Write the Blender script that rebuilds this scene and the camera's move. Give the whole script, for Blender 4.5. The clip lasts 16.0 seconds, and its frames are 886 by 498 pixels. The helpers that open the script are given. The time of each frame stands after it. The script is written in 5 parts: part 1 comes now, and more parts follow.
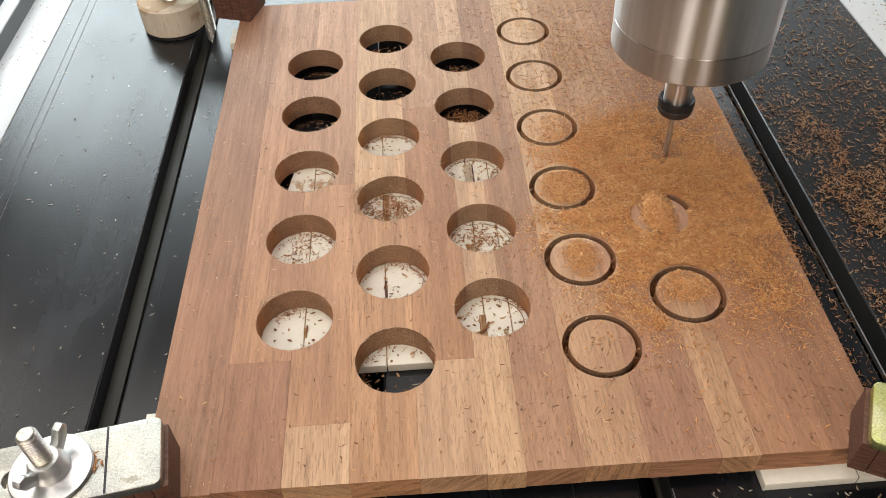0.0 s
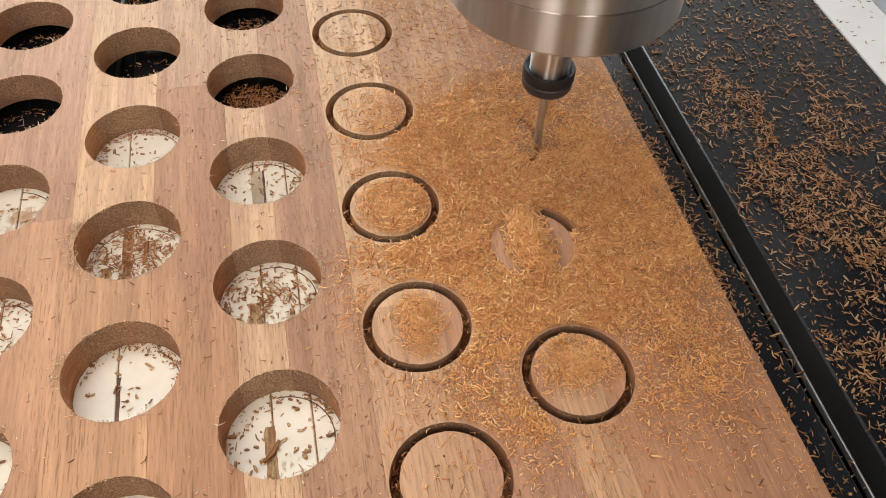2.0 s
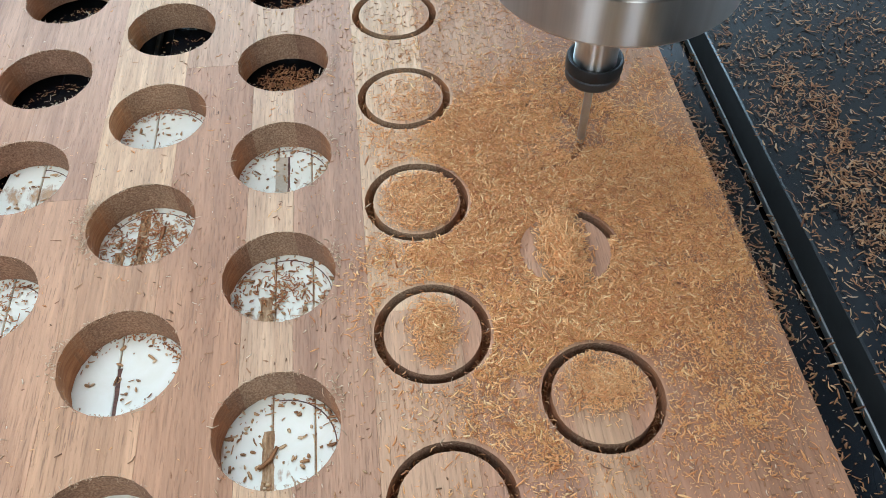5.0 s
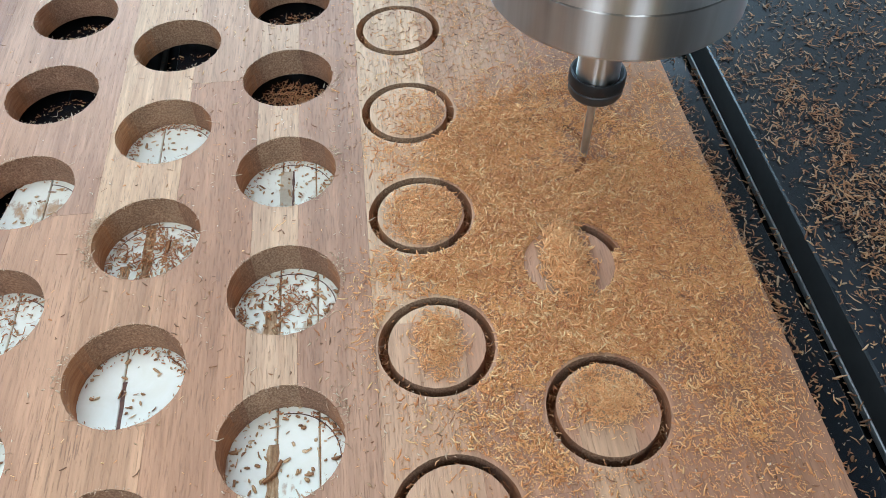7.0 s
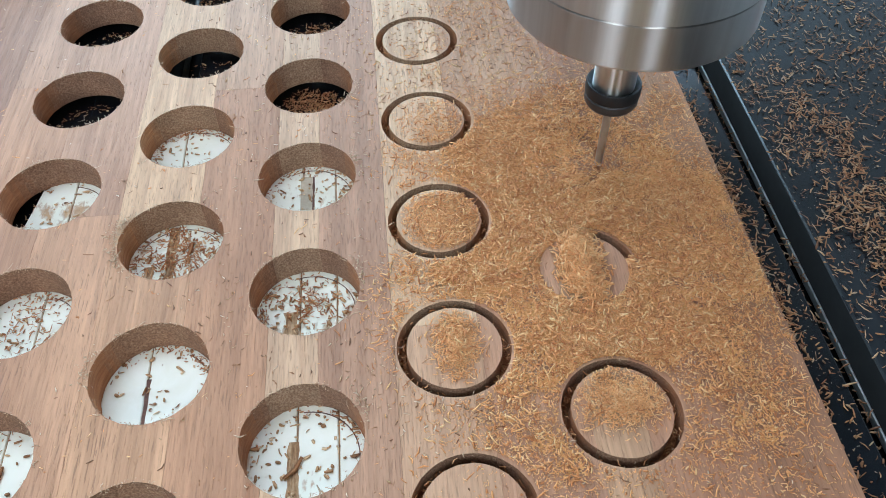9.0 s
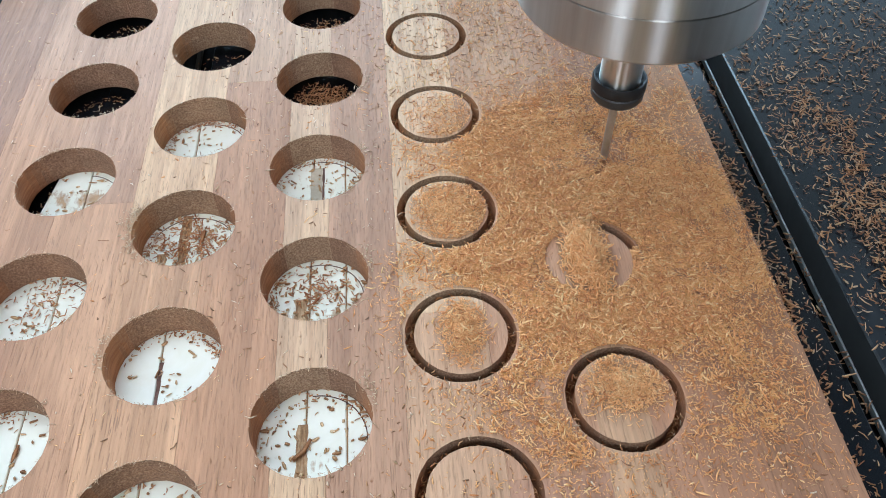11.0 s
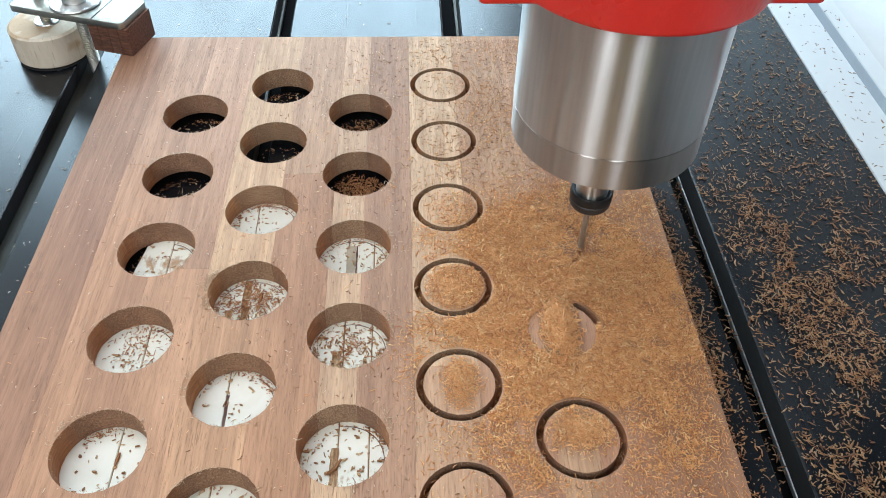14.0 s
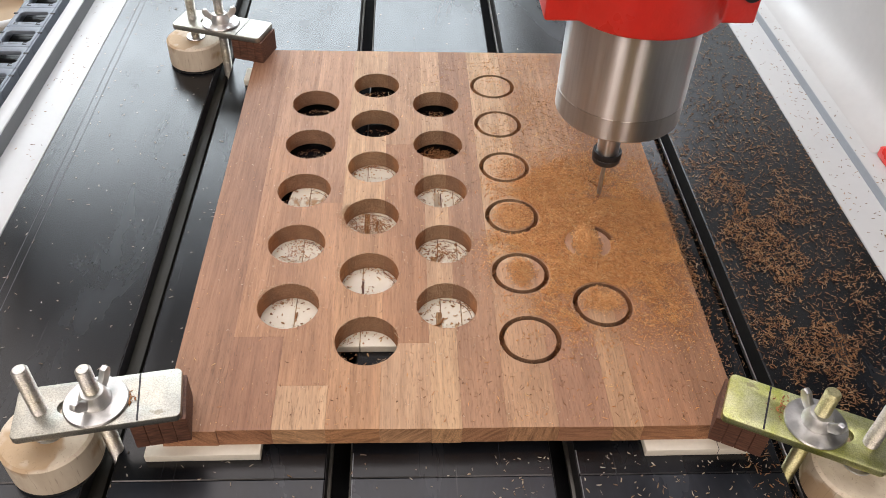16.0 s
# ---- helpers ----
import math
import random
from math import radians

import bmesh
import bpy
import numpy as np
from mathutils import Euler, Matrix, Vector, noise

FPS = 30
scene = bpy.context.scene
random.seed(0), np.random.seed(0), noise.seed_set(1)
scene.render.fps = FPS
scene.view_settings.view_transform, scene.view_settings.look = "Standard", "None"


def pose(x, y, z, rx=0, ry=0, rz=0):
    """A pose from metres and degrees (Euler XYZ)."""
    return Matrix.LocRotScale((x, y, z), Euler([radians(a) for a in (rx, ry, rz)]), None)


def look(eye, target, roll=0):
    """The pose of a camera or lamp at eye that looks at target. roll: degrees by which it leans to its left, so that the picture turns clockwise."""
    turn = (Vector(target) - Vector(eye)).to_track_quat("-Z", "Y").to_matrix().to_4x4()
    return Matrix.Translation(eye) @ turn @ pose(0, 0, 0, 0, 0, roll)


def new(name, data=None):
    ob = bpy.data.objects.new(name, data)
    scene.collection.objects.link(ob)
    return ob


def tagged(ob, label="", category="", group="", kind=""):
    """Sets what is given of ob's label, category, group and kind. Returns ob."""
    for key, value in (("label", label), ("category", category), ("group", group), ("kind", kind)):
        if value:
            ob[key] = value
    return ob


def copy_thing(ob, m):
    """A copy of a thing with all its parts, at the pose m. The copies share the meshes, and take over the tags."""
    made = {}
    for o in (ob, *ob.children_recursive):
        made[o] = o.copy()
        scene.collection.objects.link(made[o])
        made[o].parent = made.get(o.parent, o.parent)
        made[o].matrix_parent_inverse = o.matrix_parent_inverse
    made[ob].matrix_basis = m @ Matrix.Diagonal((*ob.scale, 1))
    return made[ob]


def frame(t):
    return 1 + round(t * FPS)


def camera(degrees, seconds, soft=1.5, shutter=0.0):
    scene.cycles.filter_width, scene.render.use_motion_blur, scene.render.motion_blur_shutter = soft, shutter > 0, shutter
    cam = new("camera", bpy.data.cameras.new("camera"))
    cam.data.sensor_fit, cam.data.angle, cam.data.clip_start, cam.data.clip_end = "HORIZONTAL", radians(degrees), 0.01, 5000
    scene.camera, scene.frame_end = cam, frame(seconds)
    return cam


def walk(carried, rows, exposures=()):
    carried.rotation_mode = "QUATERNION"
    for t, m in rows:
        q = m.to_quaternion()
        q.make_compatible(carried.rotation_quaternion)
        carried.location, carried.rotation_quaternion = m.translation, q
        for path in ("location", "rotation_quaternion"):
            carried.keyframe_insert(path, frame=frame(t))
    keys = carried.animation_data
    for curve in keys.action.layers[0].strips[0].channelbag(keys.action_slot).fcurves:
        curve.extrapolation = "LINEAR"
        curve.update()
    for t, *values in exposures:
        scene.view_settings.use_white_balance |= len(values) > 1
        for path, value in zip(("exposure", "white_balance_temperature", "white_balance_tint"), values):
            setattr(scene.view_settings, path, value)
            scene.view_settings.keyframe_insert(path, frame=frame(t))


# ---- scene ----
cam = camera(57.3, 16.0, soft=0.8)
PATH = [
    (0, (-0.032, -0.221, 0.314), (0.021, 1.174, -1.118), -2.1),
    (0.5, (-0.051, -0.203, 0.311), (0.081, 1.194, -1.114), -3.0),
    (1, (-0.072, -0.181, 0.299), (0.213, 1.195, -1.123), -1.0),
    (1.5, (-0.03, -0.129, 0.267), (0.252, 1.169, -1.228), 0.1),
    (2, (0.017, -0.094, 0.24), (0.328, 1.145, -1.299), 3.2),
    (2.5, (0.029, -0.084, 0.227), (0.27, 1.166, -1.316), 2.0),
    (3, (0.036, -0.081, 0.226), (0.181, 1.174, -1.325), -0.6),
    (5.3, (0.035, -0.08, 0.228), (0.172, 1.158, -1.336), -0.0),
    (5.5, (0.034, -0.08, 0.228), (0.171, 1.162, -1.333), -0.1),
    (6, (0.036, -0.08, 0.229), (0.174, 1.186, -1.313), -0.2),
    (6.5, (0.035, -0.08, 0.227), (0.171, 1.191, -1.311), -0.3),
    (7, (0.035, -0.081, 0.228), (0.167, 1.188, -1.312), -0.4),
    (7.5, (0.033, -0.084, 0.23), (0.166, 1.183, -1.313), 0.0),
    (8, (0.032, -0.086, 0.232), (0.154, 1.191, -1.302), -0.2),
    (8.5, (0.031, -0.086, 0.231), (0.151, 1.201, -1.295), -0.2),
    (10.8, (0.03, -0.092, 0.231), (0.139, 1.208, -1.285), -0.1),
    (11, (0.029, -0.093, 0.232), (0.137, 1.206, -1.285), 0.0),
    (11.5, (0.029, -0.096, 0.235), (0.143, 1.21, -1.275), 0.4),
    (12, (0.031, -0.099, 0.237), (0.15, 1.214, -1.267), 0.7),
    (12.5, (0.027, -0.096, 0.242), (0.158, 1.221, -1.257), 1.6),
    (13, (0.026, -0.1, 0.255), (0.152, 1.233, -1.23), 1.7),
    (13.5, (0.023, -0.112, 0.282), (0.118, 1.223, -1.203), 1.3),
    (14, (0.027, -0.141, 0.298), (0.11, 1.256, -1.131), 1.6),
    (14.5, (0.009, -0.178, 0.313), (0.105, 1.241, -1.094), 1.9),
    (15, (-0.005, -0.235, 0.327), (0.096, 1.193, -1.069), 2.1),
    (15.5, (-0.016, -0.276, 0.356), (0.107, 1.16, -1.03), 3.1),
    (16, (-0.027, -0.303, 0.372), (0.075, 1.157, -0.991), 2.7),
]
walk(cam, [(t, look(eye, target, roll)) for t, eye, target, roll in PATH], exposures=[(0, -0.34, 7500, 17), (1, -0.35, 7750, 19), (2, -0.22, 7700, 19), (3, -0.22, 6600, 11), (5.3, -0.13, 5600, 4), (8.5, -0.15, 5480, 3), (11, -0.06, 5550, 4), (12.5, -0.02, 5600, 4), (14, -0.12, 6050, 7), (16, -0.40, 7450, 22)])

# ---- plan scale, light ----
PLAN = 0.904  # plan units to metres

world = bpy.data.worlds.new("world")
scene.world = world
world.use_nodes = True
wn = world.node_tree
sky = wn.nodes.new("ShaderNodeTexSky")
sky.sky_type = "NISHITA"
sky.sun_disc = False
sky.sun_elevation, sky.sun_rotation = radians(38), radians(-40)
wn.links.new(sky.outputs["Color"], wn.nodes["Background"].inputs["Color"])
wn.nodes["Background"].inputs["Strength"].default_value = 0.12


def window_lamp(name, m, sx, sy, watts, colour):
    data = bpy.data.lights.new(name, "AREA")
    data.shape, data.size, data.size_y, data.energy, data.color = "RECTANGLE", sx, sy, watts, colour
    ob = new(name, data)
    ob.matrix_world = m
    return ob


# sources out of view, placed by the sheens on bed and spindle
window_lamp("window_light", look((-0.40, 1.54, 0.74), (-0.20, 0, 0.3)), 1.3, 0.54, 29, (0.67, 0.88, 1.0))
window_lamp("window_light", look((0.92, 1.54, 0.74), (0.5, 0, 0.3)), 0.95, 0.54, 13, (0.74, 0.88, 1.0))
window_lamp("window_light", look((-1.19, 1.0, 1.28), (0, 0.75, 0.4)), 0.8, 1.3, 8, (0.90, 0.98, 1.0))
window_lamp("window_light", look((-0.90, -1.64, 1.25), (-0.5, 0, 0.3)), 0.55, 1.4, 22, (1.0, 0.97, 0.94))
window_lamp("window_light", look((0.30, -1.64, 1.25), (0.2, 0, 0.3)), 0.38, 1.4, 14, (1.0, 0.97, 0.94))
# assumed overhead source, widened to brighten the front of the bed
window_lamp("skylight_light", look((-0.31, 0.54, 2.12), (-0.31, 0.54, 0.0)), 1.62, 1.65, 36, (0.92, 0.97, 1.0))

# ---- materials ----


def nodes_of(name):
    m = bpy.data.materials.new(name)
    m.use_nodes = True
    nt = m.node_tree
    return m, nt, nt.nodes["Principled BSDF"]


def coords(nt, scale=(1, 1, 1), rot=(0, 0, 0)):
    tc = nt.nodes.new("ShaderNodeTexCoord")
    mp = nt.nodes.new("ShaderNodeMapping")
    mp.inputs["Scale"].default_value = scale
    mp.inputs["Rotation"].default_value = rot
    nt.links.new(tc.outputs["Object"], mp.inputs["Vector"])
    return mp.outputs["Vector"]


def noise_tex(nt, vec, scale, detail=4.0, rough=0.6, distort=0.0):
    n = nt.nodes.new("ShaderNodeTexNoise")
    n.inputs["Scale"].default_value, n.inputs["Detail"].default_value = scale, detail
    n.inputs["Roughness"].default_value, n.inputs["Distortion"].default_value = rough, distort
    nt.links.new(vec, n.inputs["Vector"])
    return n.outputs["Fac"]


def ramp(nt, fac, stops):
    r = nt.nodes.new("ShaderNodeValToRGB")
    el = r.color_ramp.elements
    while len(el) < len(stops):
        el.new(0.5)
    for e, (p, c) in zip(el, stops):
        e.position = p
        e.color = (*c, 1) if len(c) == 3 else c
    nt.links.new(fac, r.inputs["Fac"])
    return r.outputs["Color"]


def grey(v):
    return (v, v, v)


def mix(nt, fac, a, b, mode="MIX"):
    n = nt.nodes.new("ShaderNodeMix")
    n.data_type, n.blend_type = "RGBA", mode
    for sock, v in ((n.inputs["Factor"], fac), (n.inputs["A"], a), (n.inputs["B"], b)):
        if hasattr(v, "is_output"):
            nt.links.new(v, sock)
        elif isinstance(v, (int, float)):
            sock.default_value = v
        else:
            sock.default_value = (*v, 1)
    return n.outputs["Result"]


def bump(nt, bsdf, height, strength, distance):
    b = nt.nodes.new("ShaderNodeBump")
    b.inputs["Strength"].default_value, b.inputs["Distance"].default_value = strength, distance
    nt.links.new(height, b.inputs["Height"])
    nt.links.new(b.outputs["Normal"], bsdf.inputs["Normal"])


def simple(name, colour, rough, metal=0.0, vary=0.15, scale=60, bump_d=0.0, rough_vary=0.1):
    """Plain surface with fine and coarse variation of tone and gloss."""
    m, nt, b = nodes_of(name)
    v = coords(nt)
    fine, coarse = noise_tex(nt, v, scale * 8, 3), noise_tex(nt, v, scale, 4)
    lo, hi = [tuple(c * k for c in colour) for k in (1 - vary, 1 + vary)]
    c1 = ramp(nt, coarse, [(0.3, lo), (0.7, hi)])
    c2 = ramp(nt, fine, [(0.3, grey(1 - vary * 0.6)), (0.7, grey(1))])
    nt.links.new(mix(nt, 1.0, c1, c2, "MULTIPLY"), b.inputs["Base Color"])
    nt.links.new(ramp(nt, coarse, [(0.3, grey(max(0.02, rough - rough_vary))), (0.7, grey(min(1, rough + rough_vary)))]), b.inputs["Roughness"])
    b.inputs["Metallic"].default_value = metal
    if bump_d:
        bump(nt, b, fine, 0.5, bump_d)
    return m


def stave_material():
    """Open-pored hardwood: the piece's own tone, bands and dark pore dashes along y."""
    m, nt, b = nodes_of("hardwood")
    info = nt.nodes.new("ShaderNodeObjectInfo")
    tc = nt.nodes.new("ShaderNodeTexCoord")
    off = nt.nodes.new("ShaderNodeVectorMath")
    off.operation = "MULTIPLY_ADD"
    comb = nt.nodes.new("ShaderNodeCombineXYZ")
    for i in range(3):
        nt.links.new(info.outputs["Random"], comb.inputs[i])
    off.inputs[1].default_value = (7, 11, 5)
    nt.links.new(comb.outputs[0], off.inputs[0])
    nt.links.new(tc.outputs["Object"], off.inputs[2])

    def mapped(scale):
        mp = nt.nodes.new("ShaderNodeMapping")
        mp.inputs["Scale"].default_value = scale
        nt.links.new(off.outputs[0], mp.inputs["Vector"])
        return mp.outputs["Vector"]
    pores = noise_tex(nt, mapped((2300, 150, 1400)), 1.0, 2.0, 0.5)
    ribbon = noise_tex(nt, mapped((260, 17, 190)), 1.0, 4.0, 0.62, 0.5)
    patch = noise_tex(nt, mapped((60, 22, 50)), 1.0, 2.0)
    fibre = noise_tex(nt, mapped((900, 34, 700)), 1.0, 4.0, 0.65, 0.3)
    bands = noise_tex(nt, mapped((130, 5, 90)), 1.0, 3.0, 0.55, 0.4)
    blotch = noise_tex(nt, mapped((22, 9, 20)), 1.0, 4.0, 0.55)
    tone = mix(nt, 1.0, info.outputs["Color"], ramp(nt, bands, [(0.28, (0.82, 0.79, 0.77)), (0.5, (0.98, 0.97, 0.96)), (0.75, (1.12, 1.13, 1.13))]), "MULTIPLY")
    tone = mix(nt, 1.0, tone, ramp(nt, fibre, [(0.3, grey(0.82)), (0.7, grey(1.12))]), "MULTIPLY")
    tone = mix(nt, 1.0, tone, ramp(nt, blotch, [(0.28, (0.78, 0.74, 0.73)), (0.5, (0.99, 0.98, 0.97)), (0.72, (1.10, 1.10, 1.09))]), "MULTIPLY")
    tone = mix(nt, 1.0, tone, ramp(nt, ribbon, [(0.30, (0.86, 0.81, 0.77)), (0.46, (0.98, 0.97, 0.95)), (0.58, (1.03, 1.02, 1.01)), (0.74, (1.12, 1.13, 1.12))]), "MULTIPLY")
    pm = mix(nt, 1.0, ramp(nt, pores, [(0.585, grey(0.0)), (0.645, grey(0.55))]), ramp(nt, patch, [(0.35, grey(0.35)), (0.65, grey(1.0))]), "MULTIPLY")
    nt.links.new(mix(nt, pm, tone, (0.15, 0.078, 0.046)), b.inputs["Base Color"])
    nt.links.new(ramp(nt, fibre, [(0.3, grey(0.60)), (0.7, grey(0.46))]), b.inputs["Roughness"])
    b.inputs["Specular IOR Level"].default_value = 0.36
    inv = ramp(nt, pores, [(0.52, grey(1.0)), (0.68, grey(0.0))])
    bump(nt, b, mix(nt, 0.35, inv, ramp(nt, fibre, [(0.3, grey(0)), (0.7, grey(1))])), 0.55, 0.0003)
    return m


def cut_material():
    """Routed wall: smooth warm brown along the fibre, fuzzy grey-brown across the end grain."""
    m, nt, b = nodes_of("routed_wall")
    geo, sep = nt.nodes.new("ShaderNodeNewGeometry"), nt.nodes.new("ShaderNodeSeparateXYZ")
    nt.links.new(geo.outputs["True Normal"], sep.inputs[0])
    ab = nt.nodes.new("ShaderNodeMath")
    ab.operation = "ABSOLUTE"
    nt.links.new(sep.outputs["Y"], ab.inputs[0])
    fuzz, streak, blot = noise_tex(nt, coords(nt), 1500, 3), noise_tex(nt, coords(nt, (260, 60, 1300)), 1.0, 3), noise_tex(nt, coords(nt), 90, 4)
    end = ramp(nt, fuzz, [(0.32, (0.17, 0.085, 0.050)), (0.5, (0.29, 0.160, 0.100)), (0.68, (0.41, 0.255, 0.170))])
    side = ramp(nt, streak, [(0.3, (0.33, 0.130, 0.056)), (0.7, (0.53, 0.25, 0.118))])
    c = mix(nt, ramp(nt, ab.outputs[0], [(0.35, grey(0)), (0.75, grey(1))]), side, end)
    info = nt.nodes.new("ShaderNodeObjectInfo")
    c = mix(nt, 1.0, c, mix(nt, 0.75, grey(1.0), mix(nt, 1.0, info.outputs["Color"], (2.15, 3.9, 6.2), "MULTIPLY")), "MULTIPLY")
    nt.links.new(mix(nt, 1.0, c, ramp(nt, blot, [(0.3, grey(0.78)), (0.7, grey(1.1))]), "MULTIPLY"), b.inputs["Base Color"])
    b.inputs["Roughness"].default_value = 0.85
    bump(nt, b, fuzz, 0.7, 0.0005)
    return m


def end_grain_material():
    """Rough-sawn end grain: slanting growth rings that differ from stave to stave, open pores and saw fuzz."""
    m, nt, b = nodes_of("end_grain")
    info = nt.nodes.new("ShaderNodeObjectInfo")
    tc = nt.nodes.new("ShaderNodeTexCoord")
    rot = nt.nodes.new("ShaderNodeVectorRotate")
    rot.rotation_type = "Y_AXIS"
    ang = nt.nodes.new("ShaderNodeMath")
    ang.operation, ang.inputs[1].default_value = "MULTIPLY", 9.0
    nt.links.new(info.outputs["Random"], ang.inputs[0])
    nt.links.new(ang.outputs[0], rot.inputs["Angle"])
    nt.links.new(tc.outputs["Object"], rot.inputs["Vector"])
    mp = nt.nodes.new("ShaderNodeMapping")
    mp.inputs["Scale"].default_value = (520, 90, 60)
    nt.links.new(rot.outputs["Vector"], mp.inputs["Vector"])
    rings = noise_tex(nt, mp.outputs["Vector"], 1.0, 3, 0.55, 0.4)
    f, p = noise_tex(nt, coords(nt), 1500, 3), noise_tex(nt, coords(nt), 2600, 2)
    c = mix(nt, 1.0, info.outputs["Color"], ramp(nt, rings, [(0.32, (0.66, 0.57, 0.48)), (0.5, (1.10, 0.99, 0.86)), (0.68, (1.36, 1.26, 1.12))]), "MULTIPLY")
    c = mix(nt, ramp(nt, p, [(0.60, grey(0)), (0.68, grey(0.75))]), c, (0.10, 0.05, 0.03))
    nt.links.new(mix(nt, 1.0, c, ramp(nt, f, [(0.35, grey(0.72)), (0.65, grey(1.06))]), "MULTIPLY"), b.inputs["Base Color"])
    b.inputs["Roughness"].default_value = 0.85
    bump(nt, b, f, 0.5, 0.0004)
    return m


def chip_material(name, stops, drift=0.0):
    """Slivers of many tones; drift: how far whole patches run redder and darker."""
    m, nt, b = nodes_of(name)
    g = nt.nodes.new("ShaderNodeNewGeometry")
    c = ramp(nt, g.outputs["Random Per Island"], stops)
    n = noise_tex(nt, coords(nt), 2500, 2)
    if drift:
        for size, k in ((55, drift), (210, drift * 0.8)):
            c = mix(nt, 1.0, c, ramp(nt, noise_tex(nt, coords(nt), size, 4, 0.6), [(0.36, (1 - k * 0.8, 1 - k * 1.1, 1 - k * 1.3)), (0.54, grey(1.0)), (0.7, grey(1.0 + 0.2 * k))]), "MULTIPLY")
    nt.links.new(mix(nt, 1.0, c, ramp(nt, n, [(0.3, grey(0.75)), (0.7, grey(1.1))]), "MULTIPLY"), b.inputs["Base Color"])
    b.inputs["Roughness"].default_value = 0.8
    return m


def panel_black(name, k):
    """Black laminate with a satin sheen, faint smears, dust and fine scratches."""
    m, nt, b = nodes_of(name)
    v = coords(nt)
    smear, fine = noise_tex(nt, coords(nt, (1, 0.35, 1), (0, 0, 0.5)), 22, 5, 0.6, 0.6), noise_tex(nt, v, 900, 3)
    dust = ramp(nt, noise_tex(nt, v, 1600, 2, 0.5), [(0.71, grey(0)), (0.79, grey(0.2))])
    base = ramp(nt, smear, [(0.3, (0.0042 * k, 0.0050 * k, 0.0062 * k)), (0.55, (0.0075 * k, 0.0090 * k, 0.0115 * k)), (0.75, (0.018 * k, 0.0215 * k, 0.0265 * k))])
    scr = noise_tex(nt, coords(nt, (700, 14, 1), (0, 0, 0.7)), 1.0, 1.5, 0.4)
    base = mix(nt, ramp(nt, scr, [(0.72, grey(0)), (0.78, grey(0.12))]), base, (0.25, 0.25, 0.26))
    nt.links.new(mix(nt, dust, base, (0.16, 0.13, 0.11)), b.inputs["Base Color"])
    nt.links.new(ramp(nt, smear, [(0.25, grey(0.19)), (0.75, grey(0.31))]), b.inputs["Roughness"])
    b.inputs["Specular IOR Level"].default_value = 0.40
    bump(nt, b, fine, 0.08, 0.0001)
    return m


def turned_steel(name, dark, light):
    """Turned stainless steel: fine horizontal tool marks stretch the glints into upright streaks; upright tone noise
    paints more of them.
    """
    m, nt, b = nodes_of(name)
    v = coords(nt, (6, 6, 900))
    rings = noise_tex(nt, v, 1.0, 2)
    # upright noise paints reflection streaks into the base colour
    stain_or_glint = noise_tex(nt, coords(nt, (1, 1, 0.03)), 160, 4, 0.65)
    nt.links.new(ramp(nt, stain_or_glint, [(0.3, dark), (0.7, light)]), b.inputs["Base Color"])
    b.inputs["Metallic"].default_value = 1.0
    nt.links.new(ramp(nt, stain_or_glint, [(0.3, grey(0.27)), (0.7, grey(0.36))]), b.inputs["Roughness"])
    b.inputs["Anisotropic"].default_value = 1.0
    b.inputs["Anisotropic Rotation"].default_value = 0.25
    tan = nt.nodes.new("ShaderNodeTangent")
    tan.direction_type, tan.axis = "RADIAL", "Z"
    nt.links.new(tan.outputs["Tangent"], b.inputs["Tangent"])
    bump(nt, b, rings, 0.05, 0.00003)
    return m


def puck_wood():
    m, nt, b = nodes_of("pale_beech")
    v = coords(nt, (1, 1, 0.25))
    n, p = noise_tex(nt, v, 120, 4, 0.6, 0.5), noise_tex(nt, coords(nt), 26, 3)
    c = ramp(nt, n, [(0.3, (0.66, 0.56, 0.43)), (0.7, (0.79, 0.70, 0.56))])
    c = mix(nt, ramp(nt, p, [(0.57, grey(0)), (0.62, grey(0.7))]), c, (0.46, 0.28, 0.13))
    c = mix(nt, ramp(nt, noise_tex(nt, coords(nt, (900, 900, 60)), 1.0, 2), [(0.62, grey(0)), (0.70, grey(0.5))]), c, (0.38, 0.27, 0.17))
    nt.links.new(c, b.inputs["Base Color"])
    b.inputs["Roughness"].default_value = 0.7
    bump(nt, b, n, 0.3, 0.0003)
    return m


def pad_wood():
    m, nt, b = nodes_of("dark_hardwood")
    n = noise_tex(nt, coords(nt, (160, 900, 900)), 1.0, 3)
    nt.links.new(ramp(nt, n, [(0.3, (0.07, 0.03, 0.02)), (0.6, (0.16, 0.07, 0.043)), (0.8, (0.25, 0.12, 0.075))]), b.inputs["Base Color"])
    b.inputs["Roughness"].default_value = 0.65
    bump(nt, b, n, 0.4, 0.0004)
    return m


def core_wood():
    """Torn brown fibreboard core, streaked along the score."""
    m, nt, b = nodes_of("torn_core")
    n, f = noise_tex(nt, coords(nt, (900, 120, 900)), 1.0, 4, 0.65), noise_tex(nt, coords(nt), 700, 3)
    c = ramp(nt, n, [(0.3, (0.20, 0.10, 0.045)), (0.5, (0.44, 0.26, 0.13)), (0.68, (0.68, 0.48, 0.29))])
    nt.links.new(mix(nt, 1.0, c, ramp(nt, f, [(0.3, grey(0.7)), (0.7, grey(1.1))]), "MULTIPLY"), b.inputs["Base Color"])
    b.inputs["Roughness"].default_value = 0.9
    bump(nt, b, n, 0.7, 0.0005)
    return m


